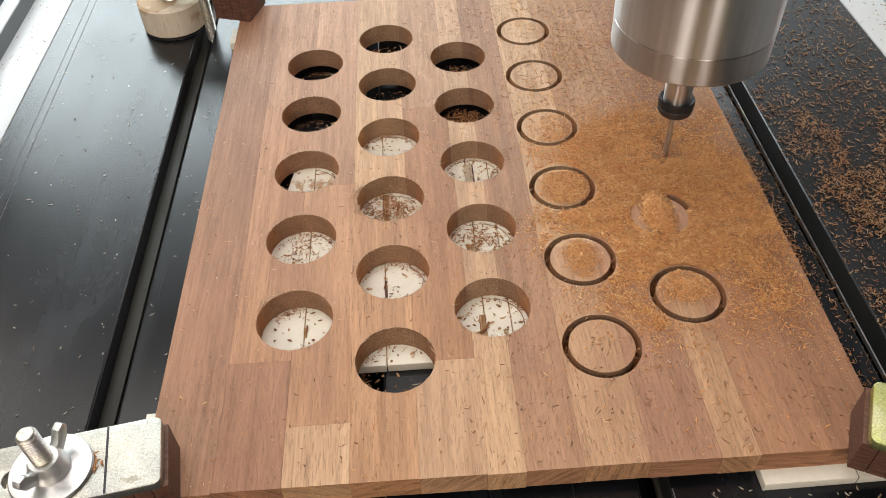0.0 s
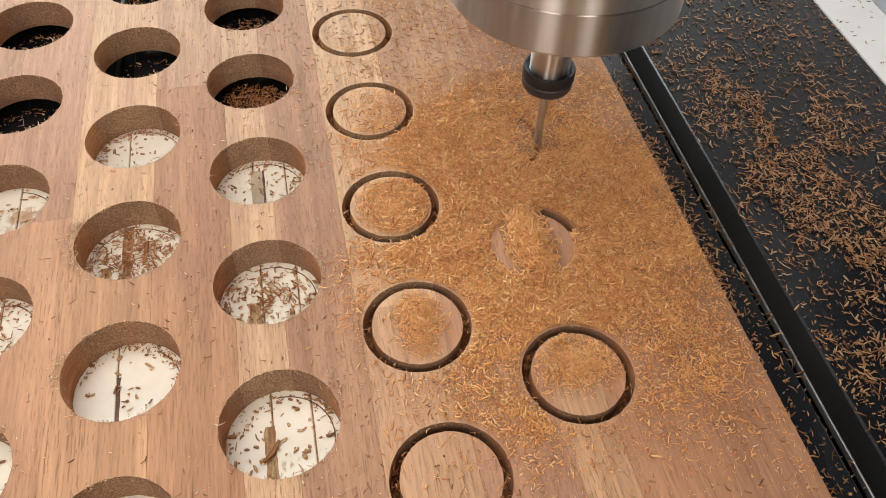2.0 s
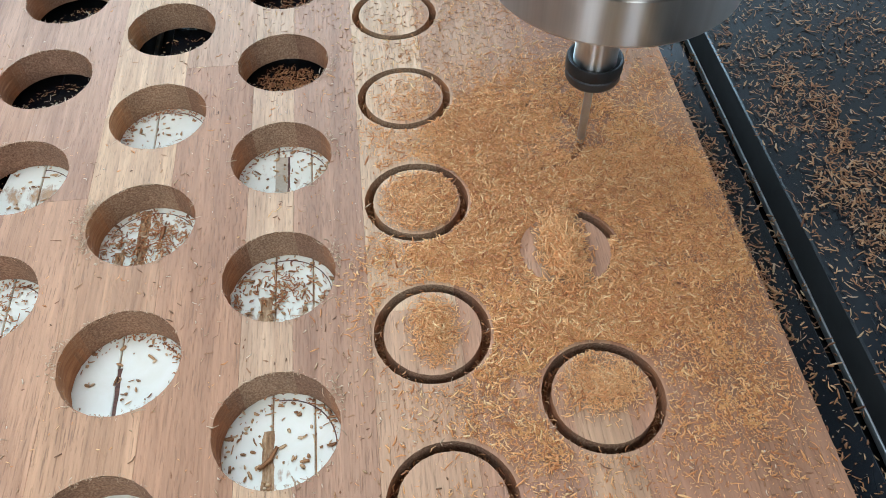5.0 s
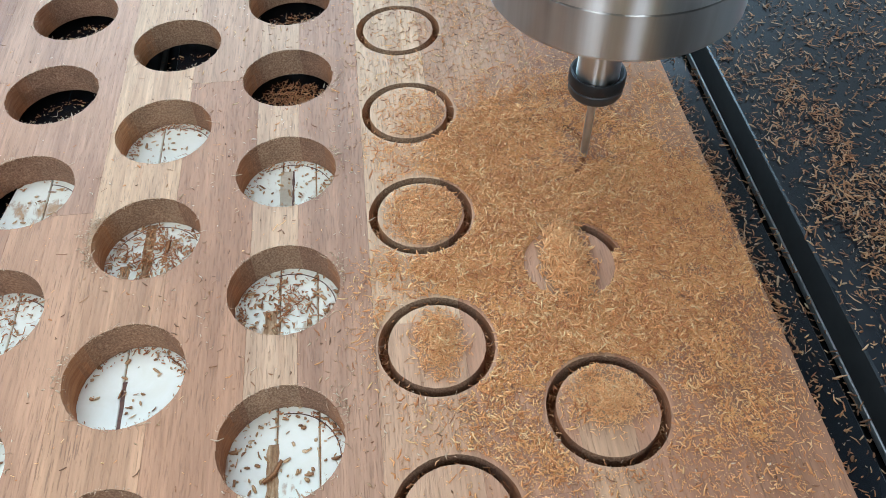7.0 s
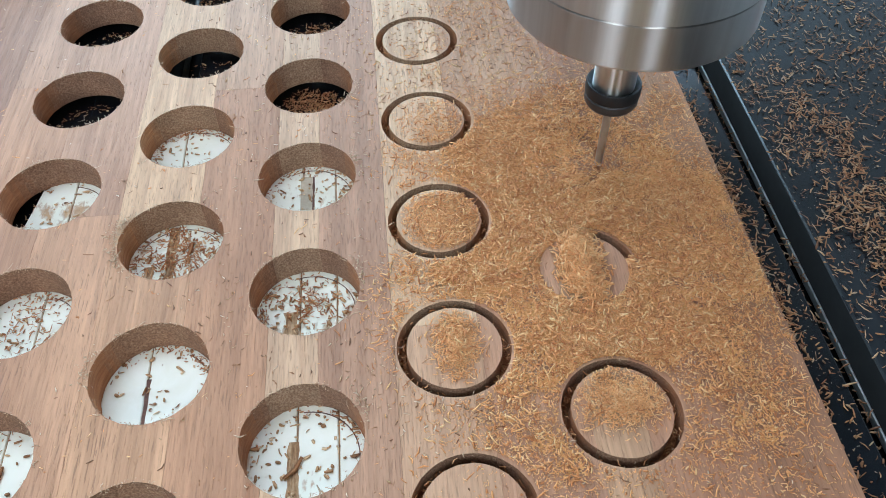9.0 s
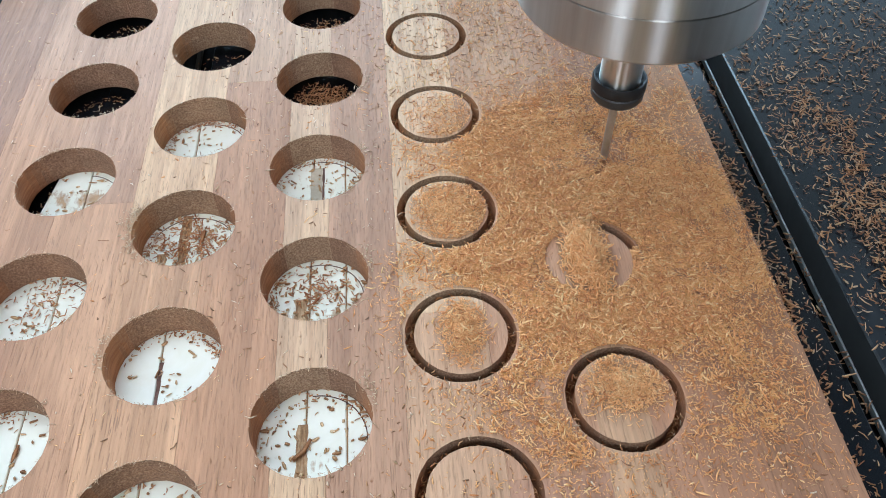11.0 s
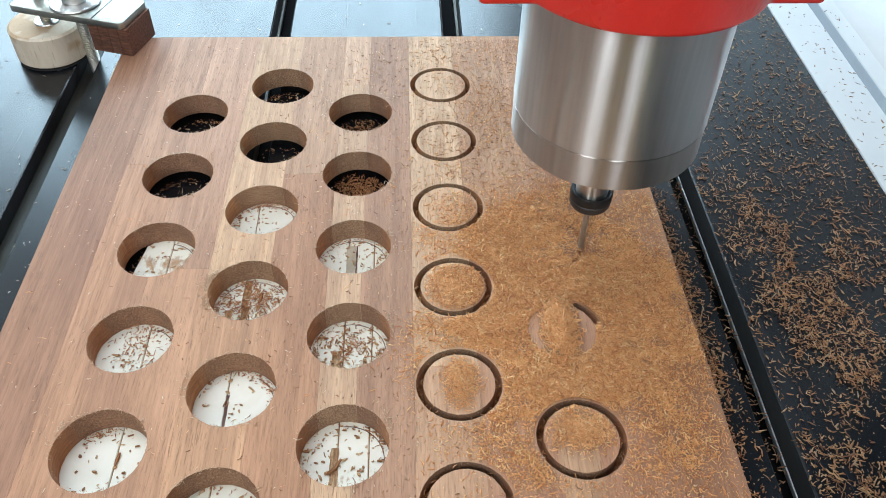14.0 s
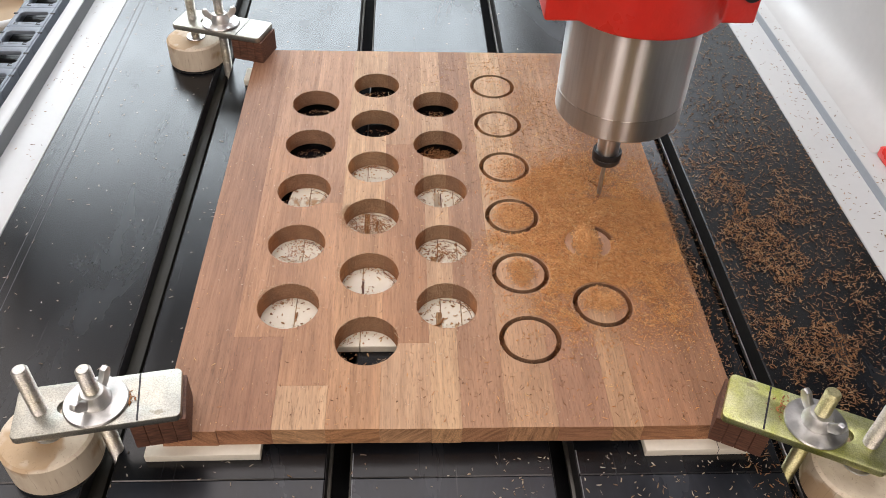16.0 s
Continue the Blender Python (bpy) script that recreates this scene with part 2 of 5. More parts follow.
def zinc(name, colour, gold):
    """Zinc-plated steel with cloudy passivation and a speckled crystal finish."""
    m, nt, b = nodes_of(name)
    cloud, speck = noise_tex(nt, coords(nt), 55, 4), noise_tex(nt, coords(nt), 1400, 2)
    c = ramp(nt, cloud, [(0.35, colour), (0.65, gold)])
    nt.links.new(mix(nt, 1.0, c, ramp(nt, speck, [(0.3, grey(0.72)), (0.7, grey(1.1))]), "MULTIPLY"), b.inputs["Base Color"])
    b.inputs["Metallic"].default_value = 1.0
    grime = noise_tex(nt, coords(nt), 160, 5, 0.7)
    nt.links.new(mix(nt, ramp(nt, grime, [(0.60, grey(0)), (0.70, grey(0.6))]), b.inputs["Base Color"].links[0].from_socket, (0.20, 0.16, 0.10)), b.inputs["Base Color"])
    nt.links.new(ramp(nt, speck, [(0.3, grey(0.55)), (0.7, grey(0.36))]), b.inputs["Roughness"])
    bump(nt, b, speck, 0.3, 0.0002)
    return m


def white_panel(name, clear, heavy):
    """White melamine scrap, chipped and stained through to the brown core in ragged patches."""
    m, nt, b = nodes_of(name)
    n, f = noise_tex(nt, coords(nt), 75, 5, 0.65, 0.8), noise_tex(nt, coords(nt, (1, 0.35, 1), (0, 0, 0.3)), 420, 3, 0.6, 0.5)
    area = noise_tex(nt, coords(nt), 17, 2)
    c = ramp(nt, n, [(0.3, (0.92, 0.90, 0.80)), (0.6, (0.87, 0.84, 0.71))])
    level = mix(nt, 0.55, mix(nt, 0.45, n, f), area)
    stain_or_glint = ramp(nt, level, [(clear, grey(0)), (clear + 0.02, grey(0.45)), (clear + 0.05, grey(heavy))])
    core = ramp(nt, f, [(0.35, (0.30, 0.135, 0.05)), (0.65, (0.55, 0.31, 0.14))])
    nt.links.new(mix(nt, stain_or_glint, c, core), b.inputs["Base Color"])
    nt.links.new(ramp(nt, stain_or_glint, [(0.0, grey(0.42)), (0.6, grey(0.85))]), b.inputs["Roughness"])
    bump(nt, b, ramp(nt, level, [(clear, grey(1)), (clear + 0.05, grey(0))]), 0.6, 0.0003)
    return m


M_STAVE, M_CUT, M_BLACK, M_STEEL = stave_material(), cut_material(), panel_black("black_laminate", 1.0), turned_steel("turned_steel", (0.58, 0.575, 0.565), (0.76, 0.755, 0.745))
# front panels: the black laminate with its base colour 3.2 times paler
M_FRONT = panel_black("front_laminate", 3.2)
# nose ring: the same painted streaks in darker tones
M_NOSE = turned_steel("nose_turned_steel", (0.46, 0.44, 0.42), (0.60, 0.585, 0.57))
M_END = end_grain_material()
M_PUCK, M_PAD, M_CORE = puck_wood(), pad_wood(), core_wood()
M_SPACER = simple("pale_poplar", (0.82, 0.79, 0.68), 0.6, 0.0, 0.06, 50, 0.0002)
M_SCRAP = white_panel("stained_white_melamine", 0.566, 0.85)
M_ZINC = zinc("zinc_plate", (0.42, 0.42, 0.39), (0.60, 0.58, 0.50))
M_GOLD = zinc("yellow_zinc_plate", (0.56, 0.60, 0.17), (0.76, 0.77, 0.50))
M_STUD = zinc("yellow_zinc_stud", (0.56, 0.53, 0.27), (0.68, 0.66, 0.42))
M_BOLT = zinc("zinc_bolt", (0.62, 0.62, 0.61), (0.70, 0.67, 0.56))
M_BRIGHT = simple("bright_zinc", (0.66, 0.66, 0.65), 0.34, 1.0, 0.12, 90, 0.00006)
M_NUT = simple("dull_zinc_casting", (0.74, 0.745, 0.73), 0.46, 1.0, 0.10, 120, 0.0001)
M_RED = simple("red_paint", (0.82, 0.036, 0.026), 0.30, 0.0, 0.06, 22, 0.0009)
M_BLACKOX = simple("black_oxide", (0.018, 0.018, 0.020), 0.38, 0.2, 0.2, 200)
M_BLACKOX2 = simple("worn_black_oxide", (0.055, 0.055, 0.058), 0.42, 0.4, 0.2, 200)
M_CARBIDE = simple("carbide", (0.55, 0.55, 0.56), 0.45, 1.0, 0.1, 200)
M_WHITE = simple("white_powder_coat", (0.58, 0.59, 0.59), 0.38, 0.0, 0.03, 20, 0.00005)
M_FACE = simple("flat_grey", (0.17, 0.185, 0.195), 0.42, 0.2, 0.06, 40)
M_STEP = simple("flat_pale_grey", (0.36, 0.40, 0.44), 0.4, 0.2, 0.06, 40)
M_INSERT = simple("dark_olive_aluminium", (0.020, 0.018, 0.012), 0.6, 0.3, 0.3, 40)
def worn_lip_material():
    """Blackened aluminium lip, rubbed bright in broken stretches."""
    m, nt, b = nodes_of("worn_lip")
    wear = noise_tex(nt, coords(nt, (1, 0.35, 1)), 260, 4, 0.65)
    nt.links.new(ramp(nt, wear, [(0.26, (0.06, 0.06, 0.06)), (0.46, (0.40, 0.41, 0.40))]), b.inputs["Base Color"])
    b.inputs["Metallic"].default_value, b.inputs["Roughness"].default_value = 0.7, 0.4
    return m


M_LIP = worn_lip_material()
M_ALU = simple("extruded_aluminium", (0.13, 0.125, 0.11), 0.55, 0.5, 0.2, 40)
M_CHAIN = simple("grey_plastic", (0.20, 0.235, 0.28), 0.45, 0.0, 0.05, 40)
M_DULL_BLACK = simple("dull_black", (0.02, 0.02, 0.02), 0.7, 0.0, 0.2, 100)
M_DARK = simple("black_plastic", (0.012, 0.012, 0.013), 0.5, 0.0, 0.2, 60)
M_MATT = simple("matt_black_paint", (0.010, 0.010, 0.011), 0.8, 0.0, 0.2, 60)
M_MATT.node_tree.nodes["Principled BSDF"].inputs["Specular IOR Level"].default_value = 0.06
M_INK = simple("black_ink", (0.02, 0.02, 0.025), 0.6, 0.0, 0.2, 300)
M_PENCIL = simple("graphite_line", (0.10, 0.10, 0.11), 0.6, 0.2, 0.2, 300)
M_WALL = simple("dull_plaster", (0.20, 0.197, 0.19), 0.85, 0.0, 0.05, 6, 0.0005)
# unseen east wall and ceiling, dark so that the bed mirrors little light
M_CEIL = simple("unseen_dark_grey", (0.075, 0.073, 0.070), 0.85, 0.0, 0.1, 6, 0.0005)
M_FLOOR = simple("grey_concrete", (0.30, 0.29, 0.28), 0.8, 0.0, 0.15, 5, 0.0008)
M_FRAME = simple("white_window_paint", (0.78, 0.78, 0.77), 0.4, 0.0, 0.02, 20)
M_OLIVE = simple("olive_mirrored", (0.42, 0.33, 0.12), 0.5, 0.0, 0.15, 12)
M_BENCH = simple("plywood_bench", (0.42, 0.30, 0.19), 0.6, 0.0, 0.12, 12)
CHIP_STOPS = [(0.0, (0.612, 0.254, 0.091)), (0.12, (0.785, 0.355, 0.134)), (0.3, (0.877, 0.433, 0.170)), (0.55, (0.918, 0.483, 0.198)), (0.82, (0.938, 0.530, 0.231)), (1.0, (0.959, 0.640, 0.333))]
M_CHIP = chip_material("wood_chips", CHIP_STOPS, 0.12)
M_SHAVING = chip_material("wood_shavings", [(0.0, (0.478, 0.177, 0.058)), (0.2, (0.686, 0.281, 0.095)), (0.5, (0.853, 0.402, 0.147)), (0.75, (0.946, 0.514, 0.207)), (1.0, (0.960, 0.664, 0.331))], 0.10)
def powder_material():
    """Granular wood powder, tan to orange, rough."""
    m, nt, b = nodes_of("wood_powder")
    fine, coarse = noise_tex(nt, coords(nt), 2600, 3, 0.7), noise_tex(nt, coords(nt), 260, 4)
    c = ramp(nt, fine, [(0.3, (0.660, 0.326, 0.114)), (0.5, (0.780, 0.410, 0.149)), (0.7, (0.870, 0.499, 0.197))])
    nt.links.new(mix(nt, 1.0, c, ramp(nt, coarse, [(0.32, (0.82, 0.77, 0.72)), (0.62, grey(1.06))]), "MULTIPLY"), b.inputs["Base Color"])
    b.inputs["Roughness"].default_value = 0.9
    bump(nt, b, fine, 0.8, 0.0004)
    return m


M_POWDER = powder_material()
M_BEDCHIP = chip_material("tan_wood_chips", [(0.0, (0.13, 0.050, 0.020)), (0.3, (0.29, 0.125, 0.050)), (0.6, (0.43, 0.205, 0.085)), (0.85, (0.54, 0.315, 0.155)), (1.0, (0.38, 0.26, 0.17))])
M_BROWNCHIP = chip_material("brown_wood_chips", [(0.0, (0.13, 0.055, 0.022)), (0.5, (0.24, 0.115, 0.052)), (0.85, (0.38, 0.21, 0.10)), (1.0, (0.55, 0.37, 0.20))])
M_FRESH = chip_material("fresh_wood_chips", [(0.0, (0.30, 0.105, 0.038)), (0.4, (0.48, 0.195, 0.072)), (0.75, (0.60, 0.28, 0.11)), (1.0, (0.76, 0.42, 0.19))])
M_FLAKE = chip_material("dull_wood_flakes", [(0.0, (0.260, 0.121, 0.050)), (0.4, (0.494, 0.270, 0.123)), (0.75, (0.702, 0.446, 0.224)), (1.0, (0.884, 0.675, 0.434))])
M_FIBRE = chip_material("wood_fibres", [(0.0, (0.55, 0.36, 0.22)), (0.6, (0.66, 0.47, 0.31)), (1.0, (0.42, 0.25, 0.14))])

rng = random.Random(5)

# ---- building helpers (plan units) ----


def part(name, bm, material, parent=None, label="", smooth=True):
    """One mesh object from a bmesh in the parent's plan coordinates."""
    me = bpy.data.meshes.new(name)
    for v in bm.verts:
        v.co *= PLAN
    bm.normal_update()
    bm.to_mesh(me)
    bm.free()
    return mesh_part(name, me, material, parent, label, smooth)


def mesh_part(name, me, material, parent=None, label="", smooth=True):
    if material:
        me.materials.append(material)
    if smooth:
        me.polygons.foreach_set("use_smooth", [True] * len(me.polygons))
        me.set_sharp_from_angle(angle=radians(35))
    ob = new(name, me)
    if parent:
        ob.parent = parent
    if label:
        tagged(ob, label)
    return ob


def thing(name, x, y, z, label, category, group="", rz=0.0):
    ob = new(name)
    ob.empty_display_size = 0.02
    ob.matrix_world = pose(x * PLAN, y * PLAN, z * PLAN, 0, 0, rz)
    return tagged(ob, label, category, group)


def box(x0, x1, y0, y1, z0, z1, bevel=0.0, seg=2, bm=None):
    own = bm is None
    bm = bm or bmesh.new()
    r = bmesh.ops.create_cube(bm, size=1)
    for v in r["verts"]:
        v.co = Vector(((x0 + x1) / 2 + v.co.x * (x1 - x0), (y0 + y1) / 2 + v.co.y * (y1 - y0), (z0 + z1) / 2 + v.co.z * (z1 - z0)))
    if bevel and own:
        bmesh.ops.bevel(bm, geom=bm.edges[:], offset=bevel, segments=seg, affect="EDGES", profile=0.5)
    return bm


def lathe(profile, seg=48, cx=0.0, cy=0.0, bm=None, jitter=None):
    """Turn a profile of (radius, z) round the upright axis; closed at both ends."""
    bm = bm or bmesh.new()
    rings = []
    for r, z in profile:
        rings.append([bm.verts.new((cx + r * math.cos(a), cy + r * math.sin(a), z)) for a in [2 * math.pi * k / seg for k in range(seg)]])
    for a, b in zip(rings, rings[1:]):
        for k in range(seg):
            bm.faces.new((a[k], a[(k + 1) % seg], b[(k + 1) % seg], b[k]))
    bm.faces.new(rings[0][::-1])
    bm.faces.new(rings[-1])
    return bm


def prism(outline, z0, z1, bm=None):
    """Upright prism over a closed outline, anticlockwise."""
    bm = bm or bmesh.new()
    lo = [bm.verts.new((x, y, z0)) for x, y in outline]
    hi = [bm.verts.new((x, y, z1)) for x, y in outline]
    n = len(outline)
    for k in range(n):
        bm.faces.new((lo[k], lo[(k + 1) % n], hi[(k + 1) % n], hi[k]))
    bm.faces.new(lo[::-1])
    bm.faces.new(hi)
    return bm


def rounded(x0, x1, y0, y1, r, seg=5):
    pts = []
    for cx, cy, a0 in ((x1 - r, y1 - r, 0), (x0 + r, y1 - r, 90), (x0 + r, y0 + r, 180), (x1 - r, y0 + r, 270)):
        for k in range(seg + 1):
            a = radians(a0 + 90 * k / seg)
            pts.append((cx + r * math.cos(a), cy + r * math.sin(a)))
    return pts


def bevelled(bm, offset, min_angle=50, seg=2):
    bm.normal_update()
    edges = [e for e in bm.edges if len(e.link_faces) == 2 and e.calc_face_angle(0) > radians(min_angle)]
    bmesh.ops.bevel(bm, geom=edges, offset=offset, segments=seg, affect="EDGES", profile=0.5)
    return bm


def carve(bm, cutter):
    """bm minus cutter, as a bmesh."""
    obs = []
    for b in (bm, cutter):
        me = bpy.data.meshes.new("carving")
        bmesh.ops.recalc_face_normals(b, faces=b.faces[:])
        b.to_mesh(me)
        b.free()
        obs.append(new("carving", me))
    mod = obs[0].modifiers.new("cut", "BOOLEAN")
    mod.operation, mod.solver, mod.object = "DIFFERENCE", "EXACT", obs[1]
    mod.use_self = False
    dg = bpy.context.evaluated_depsgraph_get()
    dg.update()
    out = bmesh.new()
    me = bpy.data.meshes.new_from_object(obs[0].evaluated_get(dg))
    out.from_mesh(me)
    for ob in obs:
        data = ob.data
        bpy.data.objects.remove(ob)
        bpy.data.meshes.remove(data)
    bpy.data.meshes.remove(me)
    return out


# ---- the room, out of view ----
X0, X1, Y0, Y1, Z0, Z1 = -1.25, 1.7, -1.7, 1.6, -0.9, 2.15


def metres(bm):
    """Undo the plan scale for what is laid out in metres."""
    for v in bm.verts:
        v.co /= PLAN
    return bm


def wall_with_windows(name, axis, at, a0, a1, h0, h1, label, *openings):
    """A wall 0.16 m thick; each opening runs from w0 to w1, and from h0 to h1 in height."""
    bm = bmesh.new()
    t0, t1 = (at - 0.16, at) if at < 0 else (at, at + 0.16)
    ends = [a0] + [w for pair in openings for w in pair] + [a1]
    pieces = [(u0, u1, Z0, Z1) for u0, u1 in zip(ends[::2], ends[1::2])]
    for w0, w1 in openings:
        pieces += [(w0, w1, Z0, h0), (w0, w1, h1, Z1)]
    for u0, u1, v0, v1 in pieces:
        if axis == "x":
            box(t0, t1, u0, u1, v0, v1, bm=bm)
        else:
            box(u0, u1, t0, t1, v0, v1, bm=bm)
    ob = part(name, metres(bm), M_WALL, None, smooth=False)
    return tagged(ob, label, "wall", kind="structure")


def plain_wall(name, x0, x1, y0, y1, z0, z1, mat, label, category):
    ob = part(name, metres(box(x0, x1, y0, y1, z0, z1)), mat, None, smooth=False)
    return tagged(ob, label, category, kind="structure")


wall_with_windows("wall_north", "y", Y1, X0, X1, 0.45, 1.03, "dull plastered workshop wall with two windows", (-1.1, 0.3), (0.42, 1.45))
wall_with_windows("wall_west", "x", X0, Y0, Y1, 0.6, 2.0, "dull plastered workshop side wall with a window", (0.55, 1.45))
plain_wall("wall_east", X1, X1 + 0.16, Y0, Y1, Z0, Z1, M_CEIL, "unseen dark grey side wall, kept dark for the bed's reflection", "wall")
wall_with_windows("wall_south", "y", Y0, X0, X1, 0.5, 2.0, "dull plastered workshop back wall with two windows", (-1.2, -0.6), (0.1, 0.5))
plain_wall("floor", X0 - 0.16, X1 + 0.16, Y0 - 0.16, Y1 + 0.16, Z0 - 0.1, Z0, M_FLOOR, "grey concrete workshop floor", "floor")
bm = bmesh.new()
for x0, x1, y0, y1 in ((X0 - 0.16, -1.14, Y0 - 0.16, Y1 + 0.16), (0.52, X1 + 0.16, Y0 - 0.16, Y1 + 0.16), (-1.14, 0.52, Y0 - 0.16, -0.30), (-1.14, 0.52, 1.38, Y1 + 0.16)):
    box(x0, x1, y0, y1, Z1, Z1 + 0.1, bm=bm)
tagged(part("ceiling", metres(bm), M_CEIL, None, smooth=False), "unseen dark grey ceiling with a skylight, kept dark for the bed's reflection", "ceiling", kind="structure")


def window_frame(name, axis, at, w0, w1, h0, h1):
    w = tagged(new(name), "white painted window in the workshop wall", "window", kind="structure")
    t = 0.05
    mid = (w0 + w1) / 2
    for nm, u0, u1, v0, v1 in (("window_frame", w0, w0 + t, h0, h1), ("window_frame", w1 - t, w1, h0, h1), ("window_frame", w0 + t, w1 - t, h0, h0 + t),
                               ("window_frame", w0 + t, w1 - t, h1 - t, h1), ("mullion", mid - 0.03, mid + 0.03, h0 + t, h1 - t)):
        b = box(at - 0.03, at + 0.03, u0, u1, v0, v1, 0.004) if axis == "x" else box(u0, u1, at - 0.03, at + 0.03, v0, v1, 0.004)
        part(nm, metres(b), M_FRAME, w)


window_frame("window_1", "y", Y1 + 0.10, -1.1, 0.3, 0.45, 1.03)
window_frame("window_5", "y", Y1 + 0.10, 0.42, 1.45, 0.45, 1.03)
window_frame("window_2", "x", X0 - 0.10, 0.55, 1.45, 0.6, 2.0)
window_frame("window_3", "y", Y0 - 0.10, -1.2, -0.6, 0.5, 2.0)
window_frame("window_4", "y", Y0 - 0.10, 0.1, 0.5, 0.5, 2.0)
# olive panel out of view, added to lay an olive band on the spindle
door = tagged(new("door_1"), "unseen olive-brown panel added to be mirrored in the spindle", "door", kind="structure")
part("olive_board", metres(box(-0.57, 0.06, Y0 + 0.001, Y0 + 0.04, Z0 + 0.005, 1.15, 0.004)), M_OLIVE, door)
part("olive_board_handle", metres(box(-0.05, 0.01, Y0 + 0.041, Y0 + 0.07, 0.12, 0.14, 0.004)), M_BRIGHT, door)

bench = thing("workbench", 0, 0.2, -0.9 / PLAN, "plain plywood workbench carrying the machine bed", "workbench")
part("bench_top", metres(box(-0.62, 0.62, -0.62, 0.75, 0.76, 0.80, 0.003)), M_BENCH, bench)
for sx in (-0.56, 0.56):
    for sy in (-0.55, 0.68):
        part("leg", metres(box(sx - 0.035, sx + 0.035, sy - 0.035, sy + 0.035, 0.0, 0.76, 0.003)), M_BENCH, bench)

# ---- the machine bed ----
SLOTS = (-0.2005, -0.066, 0.065, 0.2008)
SLOT_W, PANEL_T = 0.0150, 0.016
BED_Y0, BED_Y1 = -0.42, 0.78
BY_FRONT = -0.069  # just before the workpiece
bed = thing("machine_bed", 0, 0, -0.1 / PLAN, "black laminate machine bed with T-slots between white side rails", "machine bed")
BZ = 0.1 / PLAN  # the bed's top above its base
edges = [-0.3255] + [s for c in SLOTS for s in (c - SLOT_W / 2, c + SLOT_W / 2)] + [0.3255]
seam = -0.0855
for a, b in zip(edges[::2], edges[1::2]):
    for y0, y1 in ((BED_Y0, seam - 0.00015), (seam + 0.00015, BED_Y1)):
        part("bed_panel", box(a, b, y0, y1, BZ - PANEL_T, BZ, 0.0006, 1), M_FRONT if y1 < 0 else M_BLACK, bed)
for c in SLOTS:
    for s in (-1, 1):
        lip = 0.0067 if c == SLOTS[3] else 0.0052
        part("slot_track", box(min(c + s * lip, c + s * 0.014), max(c + s * lip, c + s * 0.014), BED_Y0, BED_Y1, BZ - 0.020, BZ - PANEL_T - 0.0002, 0.0006), M_LIP if c == SLOTS[3] and s == 1 else M_ALU, bed, "dull aluminium T-slot lip below the panel")
        part("edge_band", box(min(c + s * 0.0072, c + s * 0.0075), max(c + s * 0.0072, c + s * 0.0075), BED_Y0, BED_Y1, BZ - PANEL_T + 0.0004, BZ - 0.0007), M_DULL_BLACK, bed, "black edge band of the panel")
for c in SLOTS[1:3]:
    for y0, y1 in ((BED_Y0, seam - 0.001), (seam + 0.001, BY_FRONT)):
        part("worn_edge", box(c + 0.0077, c + 0.0083, y0, y1, BZ - 0.0004, BZ + 0.00006), M_FACE, bed, "pale worn edge of the slot")
# olive-black bar filling the slot below its rim
part("slot_insert", box(SLOTS[0] - 0.0062, SLOTS[0] + 0.0020, BED_Y0, BED_Y1, BZ - 0.0160, BZ - 0.0090, 0.0006), M_INSERT, bed, "olive-black aluminium insert in the T-slot")
part("base_frame", box(-0.325, 0.325, BED_Y0, BED_Y1, 0.0, BZ - 0.028, 0.002), M_MATT, bed)
part("rail", bevelled(prism([(-0.3725, -0.07), (-0.3257, -0.07), (-0.3257, 0.0004), (-0.359, 0.0004), (-0.359, 0.0145), (-0.3725, 0.0145)], BED_Y0, BED_Y1), 0.0008), M_WHITE, bed, "white powder-coated stepped side rail")
part("rail", bevelled(prism([(0.3257, -0.07), (0.420, -0.07), (0.420, 0.0095), (0.3600, 0.0095), (0.3600, 0.0004), (0.3257, 0.0004)], BED_Y0, BED_Y1), 0.0008), M_WHITE, bed, "white powder-coated stepped side rail")
for ob in list(bed.children):
    if ob.name.startswith("rail"):
        ob.matrix_local = pose(0, 0, BZ * PLAN) @ Matrix(((1, 0, 0, 0), (0, 0, 1, 0), (0, 1, 0, 0), (0, 0, 0, 1)))
        ob.data.flip_normals()
for x, y0, y1, skew in ((-0.3045, -0.2, 0.72, 0.010), (-0.2985, -0.2, 0.72, 0.010)):
    bm = bmesh.new()
    q = [(x + skew * 0.25, y0), (x + skew * 0.25 + 0.00045, y0), (x - skew + 0.00045, y1), (x - skew, y1)]
    prism(q, BZ, BZ + 0.00006, bm)
    part("pencil_line", bm, M_PENCIL, bed, "thin pencil line drawn along the panel")

# thin grey sheets over the step faces, darker on the left rail
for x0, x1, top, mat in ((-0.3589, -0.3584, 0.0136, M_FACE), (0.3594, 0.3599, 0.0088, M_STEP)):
    part("step_face", box(x0, x1, BED_Y0, BED_Y1, BZ + 0.0005, BZ + top, 0.0001, 1), mat, bed, "thin grey sheet on the face of the rail's step")

# white cover standing on the far side rail
cover = thing("side_cover", 0.372, 0.45, 0.0095, "tall white machine cover standing on the side rail", "cover")
outline = [(0.0, 0.0), (0.007, 0.0015), (0.015, 0.005), (0.023, 0.0115), (0.029, 0.021), (0.033, 0.036), (0.036, 0.30), (0.042, 0.30), (0.042, 0.0)]
bm = bevelled(prism(outline, -0.235, 0.35), 0.0015)
for v in bm.verts:
    v.co = Vector((v.co.x, v.co.z, v.co.y))
bmesh.ops.recalc_face_normals(bm, faces=bm.faces[:])
part("shell", bm, M_WHITE, cover)
